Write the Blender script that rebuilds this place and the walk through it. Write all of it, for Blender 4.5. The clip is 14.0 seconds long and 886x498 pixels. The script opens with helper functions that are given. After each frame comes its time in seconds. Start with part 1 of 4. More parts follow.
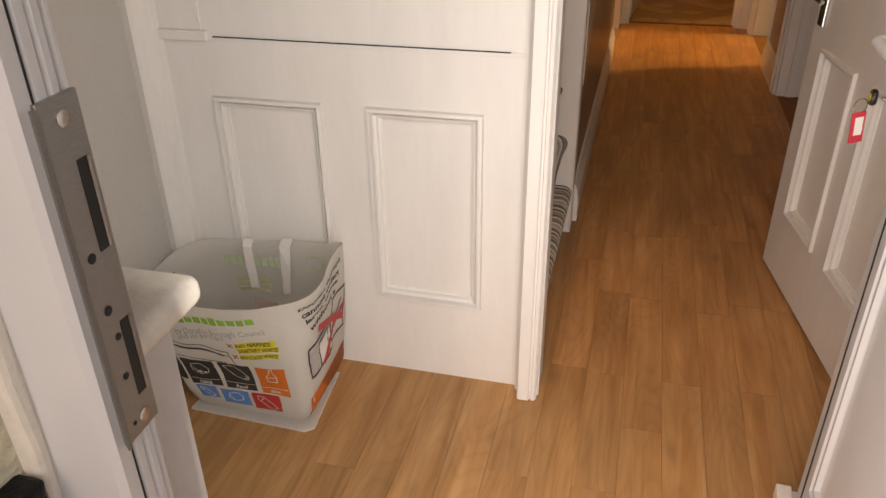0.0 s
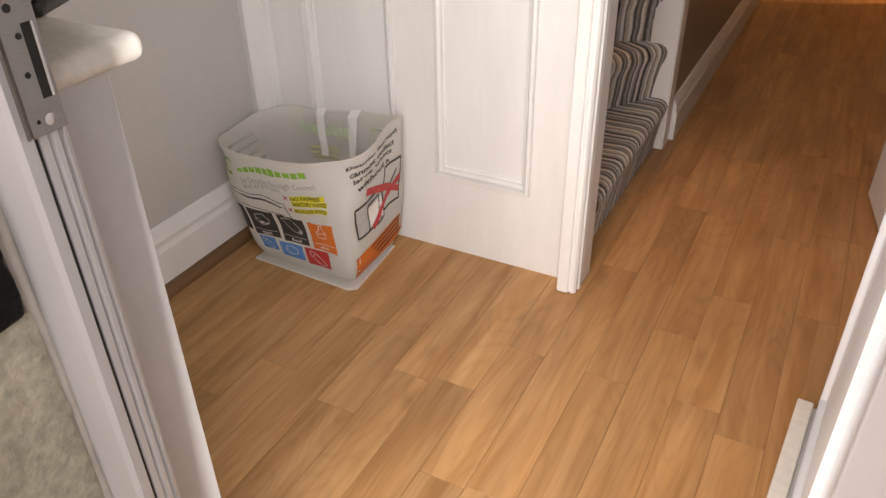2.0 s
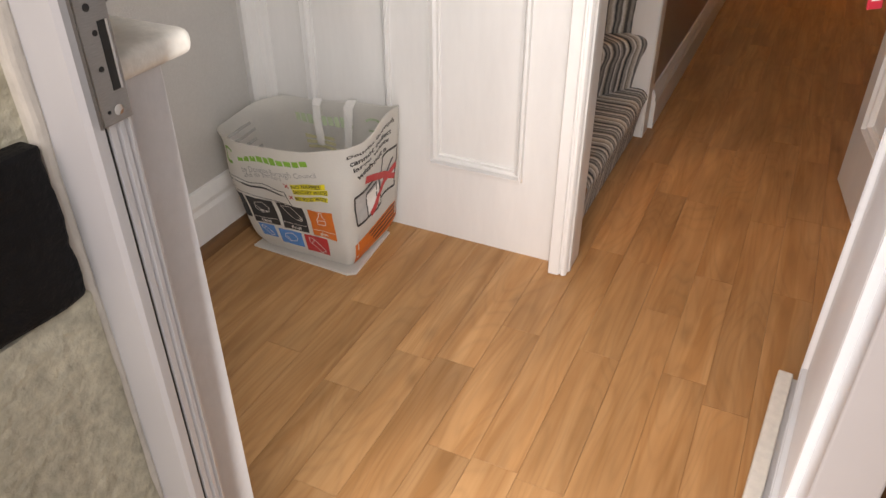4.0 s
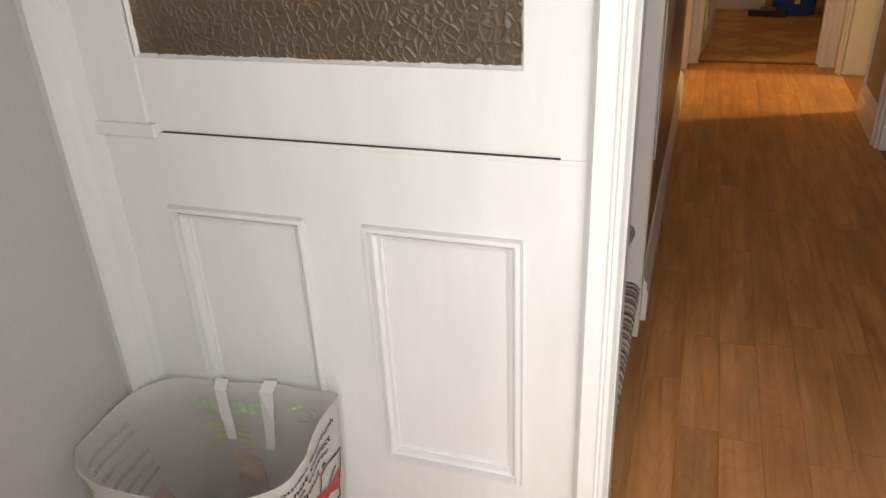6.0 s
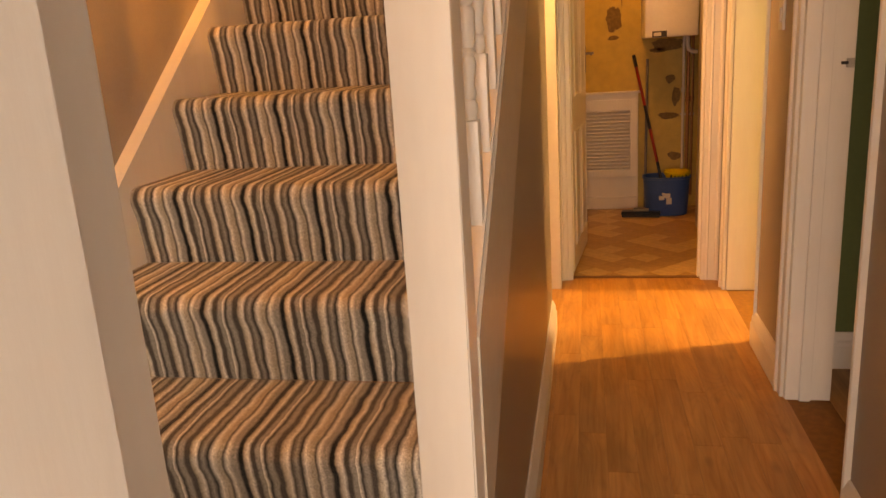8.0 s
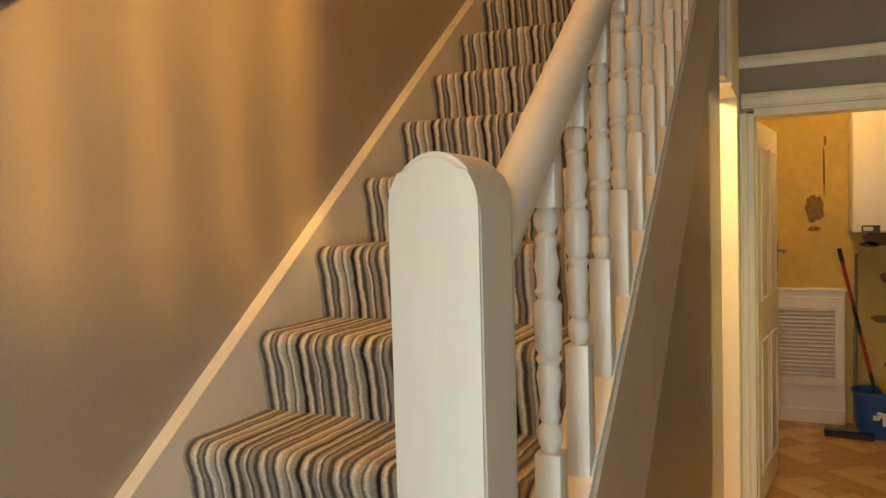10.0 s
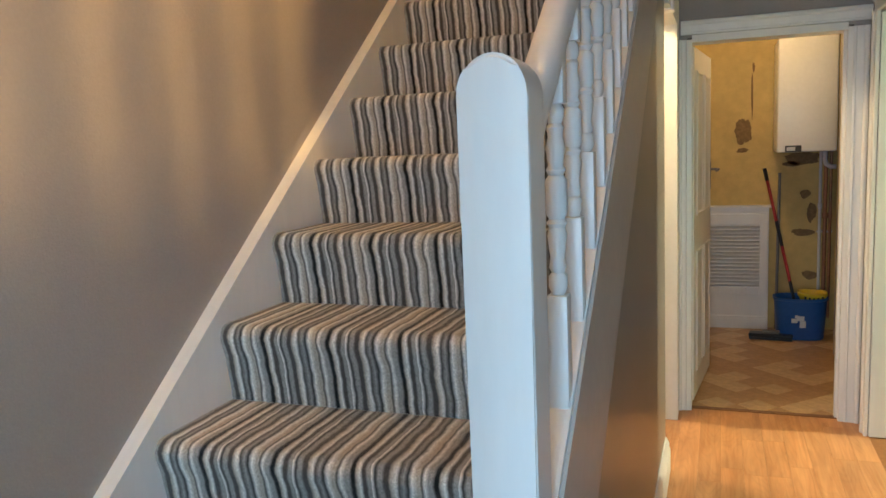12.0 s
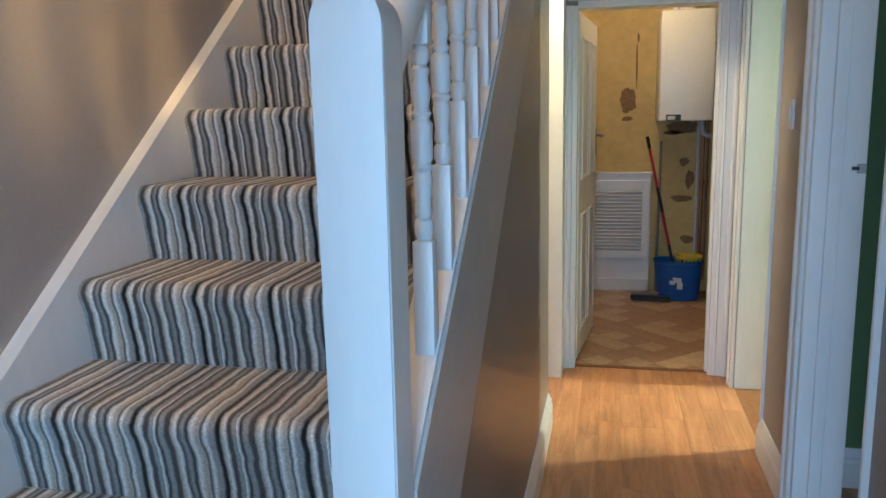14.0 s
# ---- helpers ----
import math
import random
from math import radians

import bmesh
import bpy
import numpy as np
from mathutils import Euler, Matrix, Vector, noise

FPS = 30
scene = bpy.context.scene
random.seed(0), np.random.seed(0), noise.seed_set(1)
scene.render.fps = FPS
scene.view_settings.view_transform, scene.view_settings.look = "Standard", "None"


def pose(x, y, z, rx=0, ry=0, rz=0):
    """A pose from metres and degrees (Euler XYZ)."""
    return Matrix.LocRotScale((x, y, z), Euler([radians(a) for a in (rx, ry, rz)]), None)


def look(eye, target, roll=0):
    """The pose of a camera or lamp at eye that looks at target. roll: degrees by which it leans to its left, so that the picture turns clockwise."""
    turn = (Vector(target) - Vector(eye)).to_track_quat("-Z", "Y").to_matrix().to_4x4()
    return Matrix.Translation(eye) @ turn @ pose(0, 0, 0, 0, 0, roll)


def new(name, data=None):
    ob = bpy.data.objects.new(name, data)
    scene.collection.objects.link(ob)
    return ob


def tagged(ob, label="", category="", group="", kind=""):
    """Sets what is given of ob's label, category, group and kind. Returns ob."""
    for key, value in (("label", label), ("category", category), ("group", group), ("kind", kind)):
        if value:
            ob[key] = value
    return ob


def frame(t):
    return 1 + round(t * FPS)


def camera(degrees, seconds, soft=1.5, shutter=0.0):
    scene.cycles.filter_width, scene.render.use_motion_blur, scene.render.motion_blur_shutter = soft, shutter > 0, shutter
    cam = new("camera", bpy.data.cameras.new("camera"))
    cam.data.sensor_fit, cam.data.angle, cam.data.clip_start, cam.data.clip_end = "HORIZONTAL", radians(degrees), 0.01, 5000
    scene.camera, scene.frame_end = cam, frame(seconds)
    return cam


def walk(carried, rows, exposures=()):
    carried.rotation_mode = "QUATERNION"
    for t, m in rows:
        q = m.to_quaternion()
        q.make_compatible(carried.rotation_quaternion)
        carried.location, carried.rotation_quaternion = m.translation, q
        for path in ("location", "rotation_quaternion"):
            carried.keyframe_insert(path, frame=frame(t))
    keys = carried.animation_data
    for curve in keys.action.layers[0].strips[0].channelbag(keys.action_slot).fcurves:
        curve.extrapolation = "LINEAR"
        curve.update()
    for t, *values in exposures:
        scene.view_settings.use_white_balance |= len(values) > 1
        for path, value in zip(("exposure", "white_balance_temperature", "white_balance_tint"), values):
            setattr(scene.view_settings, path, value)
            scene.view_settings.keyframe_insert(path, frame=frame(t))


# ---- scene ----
cam = camera(60.5, 14.0)
PATH = [
    (0, (0.178, -0.444, 1.298), (-0.264, 1.243, 0.319), -0.8),
    (0.5, (0.247, -0.308, 1.305), (-0.437, 1.287, 0.312), -0),
    (1, (0.432, -0.318, 1.259), (-0.551, 1.098, 0.245), -0.4),
    (1.5, (0.472, -0.394, 1.231), (-0.487, 1.014, 0.183), -1.4),
    (2, (0.467, -0.468, 1.167), (-0.327, 1.009, 0.077), -1.1),
    (2.2, (0.466, -0.499, 1.165), (-0.286, 0.986, 0.056), -0.8),
    (4.3, (0.413, -0.562, 1.199), (-0.299, 0.939, 0.086), -0.1),
    (4.5, (0.372, -0.501, 1.192), (-0.371, 0.956, 0.041), -0.8),
    (5, (0.220, -0.208, 1.203), (-0.650, 1.184, 0.059), -2.3),
    (5.5, (0.142, -0.062, 1.233), (-0.789, 1.338, 0.149), -3.8),
    (6, (0.099, 0.08, 1.275), (-0.493, 1.758, 0.362), -2.9),
    (6.5, (0.120, 0.258, 1.284), (-0.090, 2.097, 0.527), -2.7),
    (6.8, (0.143, 0.386, 1.287), (0.011, 2.255, 0.589), -2.1),
    (7, (0.164, 0.498, 1.296), (0.055, 2.385, 0.643), -2.0),
    (7.5, (0.226, 0.746, 1.374), (0.034, 2.647, 0.784), -2.3),
    (8, (0.187, 0.966, 1.376), (-0.194, 2.864, 0.869), -3.6),
    (8.5, (0.202, 1.137, 1.511), (-0.262, 3.057, 1.196), -2.5),
    (9, (0.235, 1.325, 1.588), (-0.442, 3.202, 1.457), -0),
    (9.2, (0.259, 1.397, 1.597), (-0.500, 3.245, 1.496), 1.1),
    (11.3, (0.244, 1.3, 1.448), (-0.638, 3.087, 1.281), -5.2),
    (11.5, (0.233, 1.223, 1.466), (-0.553, 3.044, 1.212), -4.3),
    (12, (0.225, 1.102, 1.493), (-0.459, 2.964, 1.231), -2.4),
    (12.5, (0.239, 1.073, 1.572), (-0.426, 2.957, 1.489), -0.4),
    (13, (0.235, 1.085, 1.522), (-0.401, 2.977, 1.403), -0.5),
    (13.5, (0.247, 1.115, 1.469), (-0.326, 3.013, 1.209), -1.4),
    (14, (0.271, 1.132, 1.451), (-0.158, 3.054, 1.101), -1.2),
]
walk(cam, [(t, look(eye, target, roll)) for t, eye, target, roll in PATH],
     [(0, -0.85, 13200, 42), (0.5, -0.7, 15800, 46), (1.5, -0.55, 12500, 42), (2.0, -0.6, 11300, 40), (4.5, -0.65, 11000, 39), (5.0, -0.58, 14200, 46), (5.5, -0.6, 12300, 37), (6.0, -0.65, 10800, 33), (6.5, -0.65, 13000, 42), (7.0, -0.45, 21500, 52), (7.5, 0.0, 30000, 53), (8.0, 0.3, 28000, 49),
      (8.5, 0.4, 20000, 40), (9.2, 0.4, 14500, 26), (11.3, 0.4, 6100, 5), (12.5, 0.42, 5800, 10), (13.5, 0.4, 5150, 8), (14, 0.38, 4950, 7)])

# ---- world, sun, large lights ----
world = bpy.data.worlds.new("sky")
scene.world = world
world.use_nodes = True
wn = world.node_tree.nodes
sky = wn.new("ShaderNodeTexSky")
sky.sky_type, sky.sun_disc = "NISHITA", False
sky.sun_elevation, sky.sun_rotation = radians(38), radians(200)
world.node_tree.links.new(sky.outputs[0], wn["Background"].inputs[0])
wn["Background"].inputs[1].default_value = 0.15


def lamp(name, kind, energy, colour, place, size=0.1, target=None, size_y=None):
    data = bpy.data.lights.new(name, kind)
    data.energy, data.color = energy, colour
    if kind == "AREA":
        data.shape = "RECTANGLE"
        data.size, data.size_y = size, size_y or size
    elif kind == "POINT":
        data.shadow_soft_size = size
    ob = new(name, data)
    ob.matrix_world = look(place, target) if target else Matrix.Translation(place)
    return tagged(ob, kind="structure")


SKY = (0.49, 0.775, 1.0)
WARM = (1.0, 0.57, 0.17)
sun = bpy.data.lights.new("sun", "SUN")
sun.energy, sun.angle, sun.color = 0.6, radians(20), (1, 0.97, 0.92)
new("sun", sun).matrix_world = look((0, -6, 6), (0.1, 0.2, 0.3))
lamp("front_door_daylight", "AREA", 27, SKY, (0.13, 0.066, 1.04), 0.60, (0.13, 2.0, 0.95), 1.92)
lamp("street_daylight", "AREA", 88, SKY, (0.55, -1.75, 2.35), 2.2, (0.35, 1.5, 1.1), 1.8)
lamp("back_room_lamp", "POINT", 260, (0.97, 0.90, 0.55), (3.1, 5.17, 2.2), 0.05)
lamp("landing_lamp", "POINT", 560, WARM, (1.0, 1.7, 4.6), 0.085)
lamp("side_passage_lamp", "POINT", 55, (1.0, 0.70, 0.34), (-0.55, 4.75, 2.25), 0.06)
lamp("utility_lamp", "POINT", 20, (1.0, 0.64, 0.27), (0.35, 6.2, 2.45), 0.08)


# ---- materials ----
def mat(name, colour, rough=0.5, metal=0.0, grain=0.0, scale=40.0, bump=0.0, bump_scale=120.0, stain=0.0, stretch=(1, 1, 1), spec=0.5):
    """A procedural surface: colour varied at two scales and a fine relief."""
    m = bpy.data.materials.new(name)
    m.use_nodes = True
    nt = m.node_tree
    n, l = nt.nodes, nt.links
    p = n["Principled BSDF"]
    p.inputs["Roughness"].default_value, p.inputs["Metallic"].default_value = rough, metal
    p.inputs["Specular IOR Level"].default_value = spec
    tc = n.new("ShaderNodeTexCoord")
    mp = n.new("ShaderNodeMapping")
    mp.inputs["Scale"].default_value = stretch
    l.new(tc.outputs["Object"], mp.inputs["Vector"])
    base = n.new("ShaderNodeRGB")
    base.outputs[0].default_value = (*colour, 1)
    out = base.outputs[0]
    for amount, sc in ((grain, scale), (stain, 2.3)):
        if amount:
            t = n.new("ShaderNodeTexNoise")
            t.inputs["Scale"].default_value, t.inputs["Detail"].default_value = sc, 5
            l.new(mp.outputs[0], t.inputs["Vector"])
            r = n.new("ShaderNodeMapRange")
            r.inputs["From Min"].default_value, r.inputs["From Max"].default_value = 0.3, 0.7
            r.inputs["To Min"].default_value, r.inputs["To Max"].default_value = 1 - amount, 1 + amount * 0.4
            l.new(t.outputs["Fac"], r.inputs["Value"])
            mix = n.new("ShaderNodeMix")
            mix.data_type, mix.blend_type = "RGBA", "MULTIPLY"
            mix.inputs[0].default_value = 1
            l.new(out, mix.inputs[6])
            l.new(r.outputs[0], mix.inputs[7])
            out = mix.outputs[2]
    l.new(out, p.inputs["Base Color"])
    if bump:
        t = n.new("ShaderNodeTexNoise")
        t.inputs["Scale"].default_value, t.inputs["Detail"].default_value = bump_scale, 4
        l.new(mp.outputs[0], t.inputs["Vector"])
        b = n.new("ShaderNodeBump")
        b.inputs["Strength"].default_value, b.inputs["Distance"].default_value = bump, 0.01
        l.new(t.outputs["Fac"], b.inputs["Height"])
        l.new(b.outputs[0], p.inputs["Normal"])
    return m


def carpet_material():
    """Woven striped carpet; u runs across the stripes, in metres."""
    m = bpy.data.materials.new("striped_carpet")
    m.use_nodes = True
    nt = m.node_tree
    n, l = nt.nodes, nt.links
    p = n["Principled BSDF"]
    p.inputs["Roughness"].default_value = 1.0
    p.inputs["Specular IOR Level"].default_value = 0.1
    p.inputs["Sheen Weight"].default_value = 0.25
    uv = n.new("ShaderNodeUVMap")
    uv.uv_map = "UVMap"
    sep = n.new("ShaderNodeSeparateXYZ")
    l.new(uv.outputs[0], sep.inputs[0])
    wob = n.new("ShaderNodeTexNoise")
    wob.inputs["Scale"].default_value, wob.inputs["Detail"].default_value = 17, 4
    l.new(uv.outputs[0], wob.inputs["Vector"])
    off = n.new("ShaderNodeMath")
    off.operation = "MULTIPLY_ADD"
    off.inputs[1].default_value = 0.016
    l.new(wob.outputs["Fac"], off.inputs[0])
    l.new(sep.outputs[0], off.inputs[2])
    sc = n.new("ShaderNodeMath")
    sc.operation = "MULTIPLY"
    sc.inputs[1].default_value = 1 / 0.168
    l.new(off.outputs[0], sc.inputs[0])
    fr = n.new("ShaderNodeMath")
    fr.operation = "FRACT"
    l.new(sc.outputs[0], fr.inputs[0])
    ramp = n.new("ShaderNodeValToRGB")
    cream, grey, dark, tan, black = (0.80, 0.77, 0.73), (0.34, 0.32, 0.30), (0.085, 0.073, 0.066), (0.46, 0.40, 0.335), (0.013, 0.012, 0.012)
    bands = [(cream, 5), (black, 4), (grey, 8), (dark, 9), (tan, 7), (cream, 4), (dark, 7), (grey, 6), (black, 6), (cream, 7), (tan, 8), (dark, 5),
             (cream, 4), (grey, 10), (black, 8), (tan, 6), (cream, 4), (dark, 8), (grey, 7)]
    total, at = sum(w for _, w in bands), 0
    e = ramp.color_ramp
    e.interpolation = "LINEAR"
    spots = []
    for c, w in bands:
        spots.append(((at + w * 0.22) / total, c))
        if w > 7:
            spots.append(((at + w * 0.78) / total, c))
        at += w
    spots = spots[:31]
    e.elements[0].position, e.elements[0].color = spots[0][0], (*spots[0][1], 1)
    e.elements[1].position, e.elements[1].color = spots[-1][0], (*spots[-1][1], 1)
    for pos, c in spots[1:-1]:
        e.elements.new(pos).color = (*c, 1)
    l.new(fr.outputs[0], ramp.inputs[0])
    fl = n.new("ShaderNodeTexNoise")
    fl.inputs["Scale"].default_value, fl.inputs["Detail"].default_value = 330, 3
    tc = n.new("ShaderNodeTexCoord")
    l.new(tc.outputs["Object"], fl.inputs["Vector"])
    r = n.new("ShaderNodeMapRange")
    r.inputs["From Min"].default_value, r.inputs["From Max"].default_value = 0.3, 0.7
    r.inputs["To Min"].default_value, r.inputs["To Max"].default_value = 0.68, 1.3
    l.new(fl.outputs["Fac"], r.inputs["Value"])
    mix = n.new("ShaderNodeMix")
    mix.data_type, mix.blend_type = "RGBA", "MULTIPLY"
    mix.inputs[0].default_value = 1
    l.new(ramp.outputs[0], mix.inputs[6])
    l.new(r.outputs[0], mix.inputs[7])
    l.new(mix.outputs[2], p.inputs["Base Color"])
    b = n.new("ShaderNodeBump")
    b.inputs["Strength"].default_value, b.inputs["Distance"].default_value = 0.7, 0.004
    l.new(fl.outputs["Fac"], b.inputs["Height"])
    l.new(b.outputs[0], p.inputs["Normal"])
    return m


def wood_material():
    """Laminate oak plank with grain along y, each plank of its own shade."""
    m = bpy.data.materials.new("oak_laminate")
    m.use_nodes = True
    nt = m.node_tree
    n, l = nt.nodes, nt.links
    p = n["Principled BSDF"]
    p.inputs["Specular IOR Level"].default_value = 0.28
    tc, oi = n.new("ShaderNodeTexCoord"), n.new("ShaderNodeObjectInfo")
    geo = n.new("ShaderNodeNewGeometry")
    add = n.new("ShaderNodeMath")
    add.operation = "ADD"
    l.new(oi.outputs["Random"], add.inputs[0])
    l.new(geo.outputs["Random Per Island"], add.inputs[1])
    shift = n.new("ShaderNodeVectorMath")
    shift.operation = "SCALE"
    shift.inputs[0].default_value = (7.3, 31.0, 3.0)
    l.new(add.outputs[0], shift.inputs["Scale"])
    mv = n.new("ShaderNodeVectorMath")
    l.new(geo.outputs["Position"], mv.inputs[0])
    l.new(shift.outputs[0], mv.inputs[1])
    mp = n.new("ShaderNodeMapping")
    mp.inputs["Scale"].default_value = (1, 0.06, 1)
    l.new(mv.outputs[0], mp.inputs["Vector"])
    g1 = n.new("ShaderNodeTexNoise")
    g1.inputs["Scale"].default_value, g1.inputs["Detail"].default_value, g1.inputs["Distortion"].default_value = 38, 7, 0.7
    l.new(mp.outputs[0], g1.inputs["Vector"])
    mp2 = n.new("ShaderNodeMapping")
    mp2.inputs["Scale"].default_value = (1, 0.28, 1)
    l.new(mv.outputs[0], mp2.inputs["Vector"])
    g2 = n.new("ShaderNodeTexNoise")
    g2.inputs["Scale"].default_value, g2.inputs["Detail"].default_value = 9, 3
    l.new(mp2.outputs[0], g2.inputs["Vector"])
    # arched growth rings: contours of a slow noise
    mp4 = n.new("ShaderNodeMapping")
    mp4.inputs["Scale"].default_value = (1, 0.17, 1)
    l.new(mv.outputs[0], mp4.inputs["Vector"])
    slow = n.new("ShaderNodeTexNoise")
    slow.inputs["Scale"].default_value, slow.inputs["Detail"].default_value, slow.inputs["Roughness"].default_value = 7.5, 1.5, 0.35
    l.new(mp4.outputs[0], slow.inputs["Vector"])
    many = n.new("ShaderNodeMath")
    many.operation = "MULTIPLY"
    many.inputs[1].default_value = 21
    l.new(slow.outputs["Fac"], many.inputs[0])
    rings = n.new("ShaderNodeMath")
    rings.operation = "PINGPONG"
    rings.inputs[1].default_value = 0.5
    l.new(many.outputs[0], rings.inputs[0])
    ramp = n.new("ShaderNodeValToRGB")
    ramp.color_ramp.elements[0].position, ramp.color_ramp.elements[0].color = 0.34, (0.44, 0.196, 0.076, 1)
    ramp.color_ramp.elements[1].position, ramp.color_ramp.elements[1].color = 0.66, (0.56, 0.285, 0.130, 1)
    l.new(g1.outputs["Fac"], ramp.inputs[0])
    prev = ramp.outputs[0]
    knots = n.new("ShaderNodeTexVoronoi")
    knots.inputs["Scale"].default_value = 4.6
    mp3 = n.new("ShaderNodeMapping")
    mp3.inputs["Scale"].default_value = (1.6, 0.75, 1)
    l.new(mv.outputs[0], mp3.inputs["Vector"])
    l.new(mp3.outputs[0], knots.inputs["Vector"])
    for src, lo, hi, f0, f1 in ((g2.outputs["Fac"], 0.78, 1.10, 0.32, 0.68), (rings.outputs[0], 0.92, 1.01, 0.0, 0.25), (add.outputs[0], 0.90, 1.07, 0.3, 1.7), (knots.outputs["Distance"], 0.74, 1.0, 0.0, 0.16)):
        r = n.new("ShaderNodeMapRange")
        r.inputs["From Min"].default_value, r.inputs["From Max"].default_value = f0, f1
        r.inputs["To Min"].default_value, r.inputs["To Max"].default_value = lo, hi
        l.new(src, r.inputs["Value"])
        mix = n.new("ShaderNodeMix")
        mix.data_type, mix.blend_type = "RGBA", "MULTIPLY"
        mix.inputs[0].default_value = 1
        l.new(prev, mix.inputs[6])
        l.new(r.outputs[0], mix.inputs[7])
        prev = mix.outputs[2]
    l.new(prev, p.inputs["Base Color"])
    rr = n.new("ShaderNodeMapRange")
    rr.inputs["To Min"].default_value, rr.inputs["To Max"].default_value = 0.36, 0.52
    l.new(g2.outputs["Fac"], rr.inputs["Value"])
    l.new(rr.outputs[0], p.inputs["Roughness"])
    b = n.new("ShaderNodeBump")
    b.inputs["Strength"].default_value, b.inputs["Distance"].default_value = 0.12, 0.002
    l.new(g1.outputs["Fac"], b.inputs["Height"])
    l.new(b.outputs[0], p.inputs["Normal"])
    return m


def glass_material():
    """Obscured glass with a hammered, wriggling relief."""
    m = bpy.data.materials.new("obscured_glass")
    m.use_nodes = True
    nt = m.node_tree
    n, l = nt.nodes, nt.links
    p = n["Principled BSDF"]
    p.inputs["Base Color"].default_value = (0.35, 0.245, 0.165, 1)
    p.inputs["Roughness"].default_value = 0.33
    p.inputs["Transmission Weight"].default_value = 0.88
    p.inputs["IOR"].default_value = 1.48
    tc = n.new("ShaderNodeTexCoord")
    w = n.new("ShaderNodeTexNoise")
    w.inputs["Scale"].default_value, w.inputs["Detail"].default_value, w.inputs["Distortion"].default_value = 16, 2, 0.4
    l.new(tc.outputs["Object"], w.inputs["Vector"])
    v = n.new("ShaderNodeTexVoronoi")
    v.feature = "DISTANCE_TO_EDGE"
    v.inputs["Scale"].default_value = 74
    flat = n.new("ShaderNodeMapping")
    flat.inputs["Scale"].default_value, flat.inputs["Rotation"].default_value = (1.0, 1.0, 0.82), (0, 0.6, 0)
    mixv = n.new("ShaderNodeVectorMath")
    mixv.operation = "MULTIPLY_ADD"
    mixv.inputs[1].default_value = (0.035, 0.035, 0.035)
    l.new(w.outputs["Color"], mixv.inputs[0])
    l.new(tc.outputs["Object"], mixv.inputs[2])
    l.new(mixv.outputs[0], flat.inputs["Vector"])
    l.new(flat.outputs[0], v.inputs["Vector"])
    b = n.new("ShaderNodeBump")
    b.inputs["Strength"].default_value, b.inputs["Distance"].default_value = 0.55, 0.0040
    rim = n.new("ShaderNodeMapRange")
    rim.interpolation_type = "SMOOTHSTEP"
    rim.inputs["From Max"].default_value, rim.inputs["To Min"].default_value, rim.inputs["To Max"].default_value = 0.22, 1.0, 0.0
    l.new(v.outputs["Distance"], rim.inputs["Value"])
    l.new(rim.outputs[0], b.inputs["Height"])
    l.new(b.outputs[0], p.inputs["Normal"])
    return m


WHITE = mat("white_gloss_paint", (0.77, 0.755, 0.735), 0.32, grain=0.02, scale=14, bump=0.035, bump_scale=24, stain=0.05, stretch=(5, 5, 1))
CREAM = mat("worn_cream_paint", (0.78, 0.73, 0.66), 0.5, grain=0.1, scale=60, bump=0.15, stain=0.08)
UPVC = mat("white_plastic", (0.64, 0.65, 0.67), 0.25, grain=0.02, scale=10, stain=0.03)
TAUPE = mat("taupe_wall_paint", (0.34, 0.30, 0.27), 0.55, grain=0.04, scale=120, bump=0.12, bump_scale=220, stain=0.06)
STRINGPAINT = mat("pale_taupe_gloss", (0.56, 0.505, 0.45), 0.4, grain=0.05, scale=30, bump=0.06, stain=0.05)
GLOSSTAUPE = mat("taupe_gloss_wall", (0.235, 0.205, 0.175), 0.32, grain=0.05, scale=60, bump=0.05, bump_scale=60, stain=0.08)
GREYWALL = mat("pale_grey_wall_paint", (0.50, 0.48, 0.455), 0.6, grain=0.04, scale=120, bump=0.12, bump_scale=220, stain=0.05)
CABINET = mat("grey_cabinet_paint", (0.58, 0.575, 0.58), 0.45, grain=0.04, scale=60, bump=0.05, stain=0.04)
YELLOW = mat("old_yellow_distemper", (0.62, 0.47, 0.19), 0.85, grain=0.12, scale=14, bump=0.25, bump_scale=60, stain=0.16)
GREEN = mat("green_wall_paint", (0.10, 0.17, 0.07), 0.7, grain=0.05, scale=60, stain=0.06)
CEIL = mat("ceiling_white", (0.75, 0.74, 0.71), 0.8, grain=0.03, scale=50, bump=0.1, stain=0.03)
CARPET = carpet_material()
OAK = wood_material()
GLASS = glass_material()
SEAM = mat("dark_seam", (0.26, 0.11, 0.035), 0.8, grain=0.2)
STEEL = mat("brushed_steel", (0.33, 0.32, 0.31), 0.38, 0.9, grain=0.12, scale=90, stretch=(1, 1, 14), bump=0.05)
CHROME = mat("chrome", (0.6, 0.58, 0.56), 0.15, 1.0, grain=0.05)
DARKHOLE = mat("dark_recess", (0.02, 0.02, 0.02), 0.7, grain=0.3)
BLACKPAINT = mat("black_masonry_paint", (0.006, 0.006, 0.007), 0.62, spec=0.2, grain=0.3, scale=60, bump=0.5, bump_scale=70)
STONE = mat("cream_painted_render", (0.64, 0.60, 0.47), 0.9, grain=0.28, scale=55, bump=0.8, bump_scale=45, stain=0.25)
LEATHER = mat("black_leather", (0.008, 0.0075, 0.0075), 0.34, spec=0.45, grain=0.2, scale=200, bump=0.10, bump_scale=160)
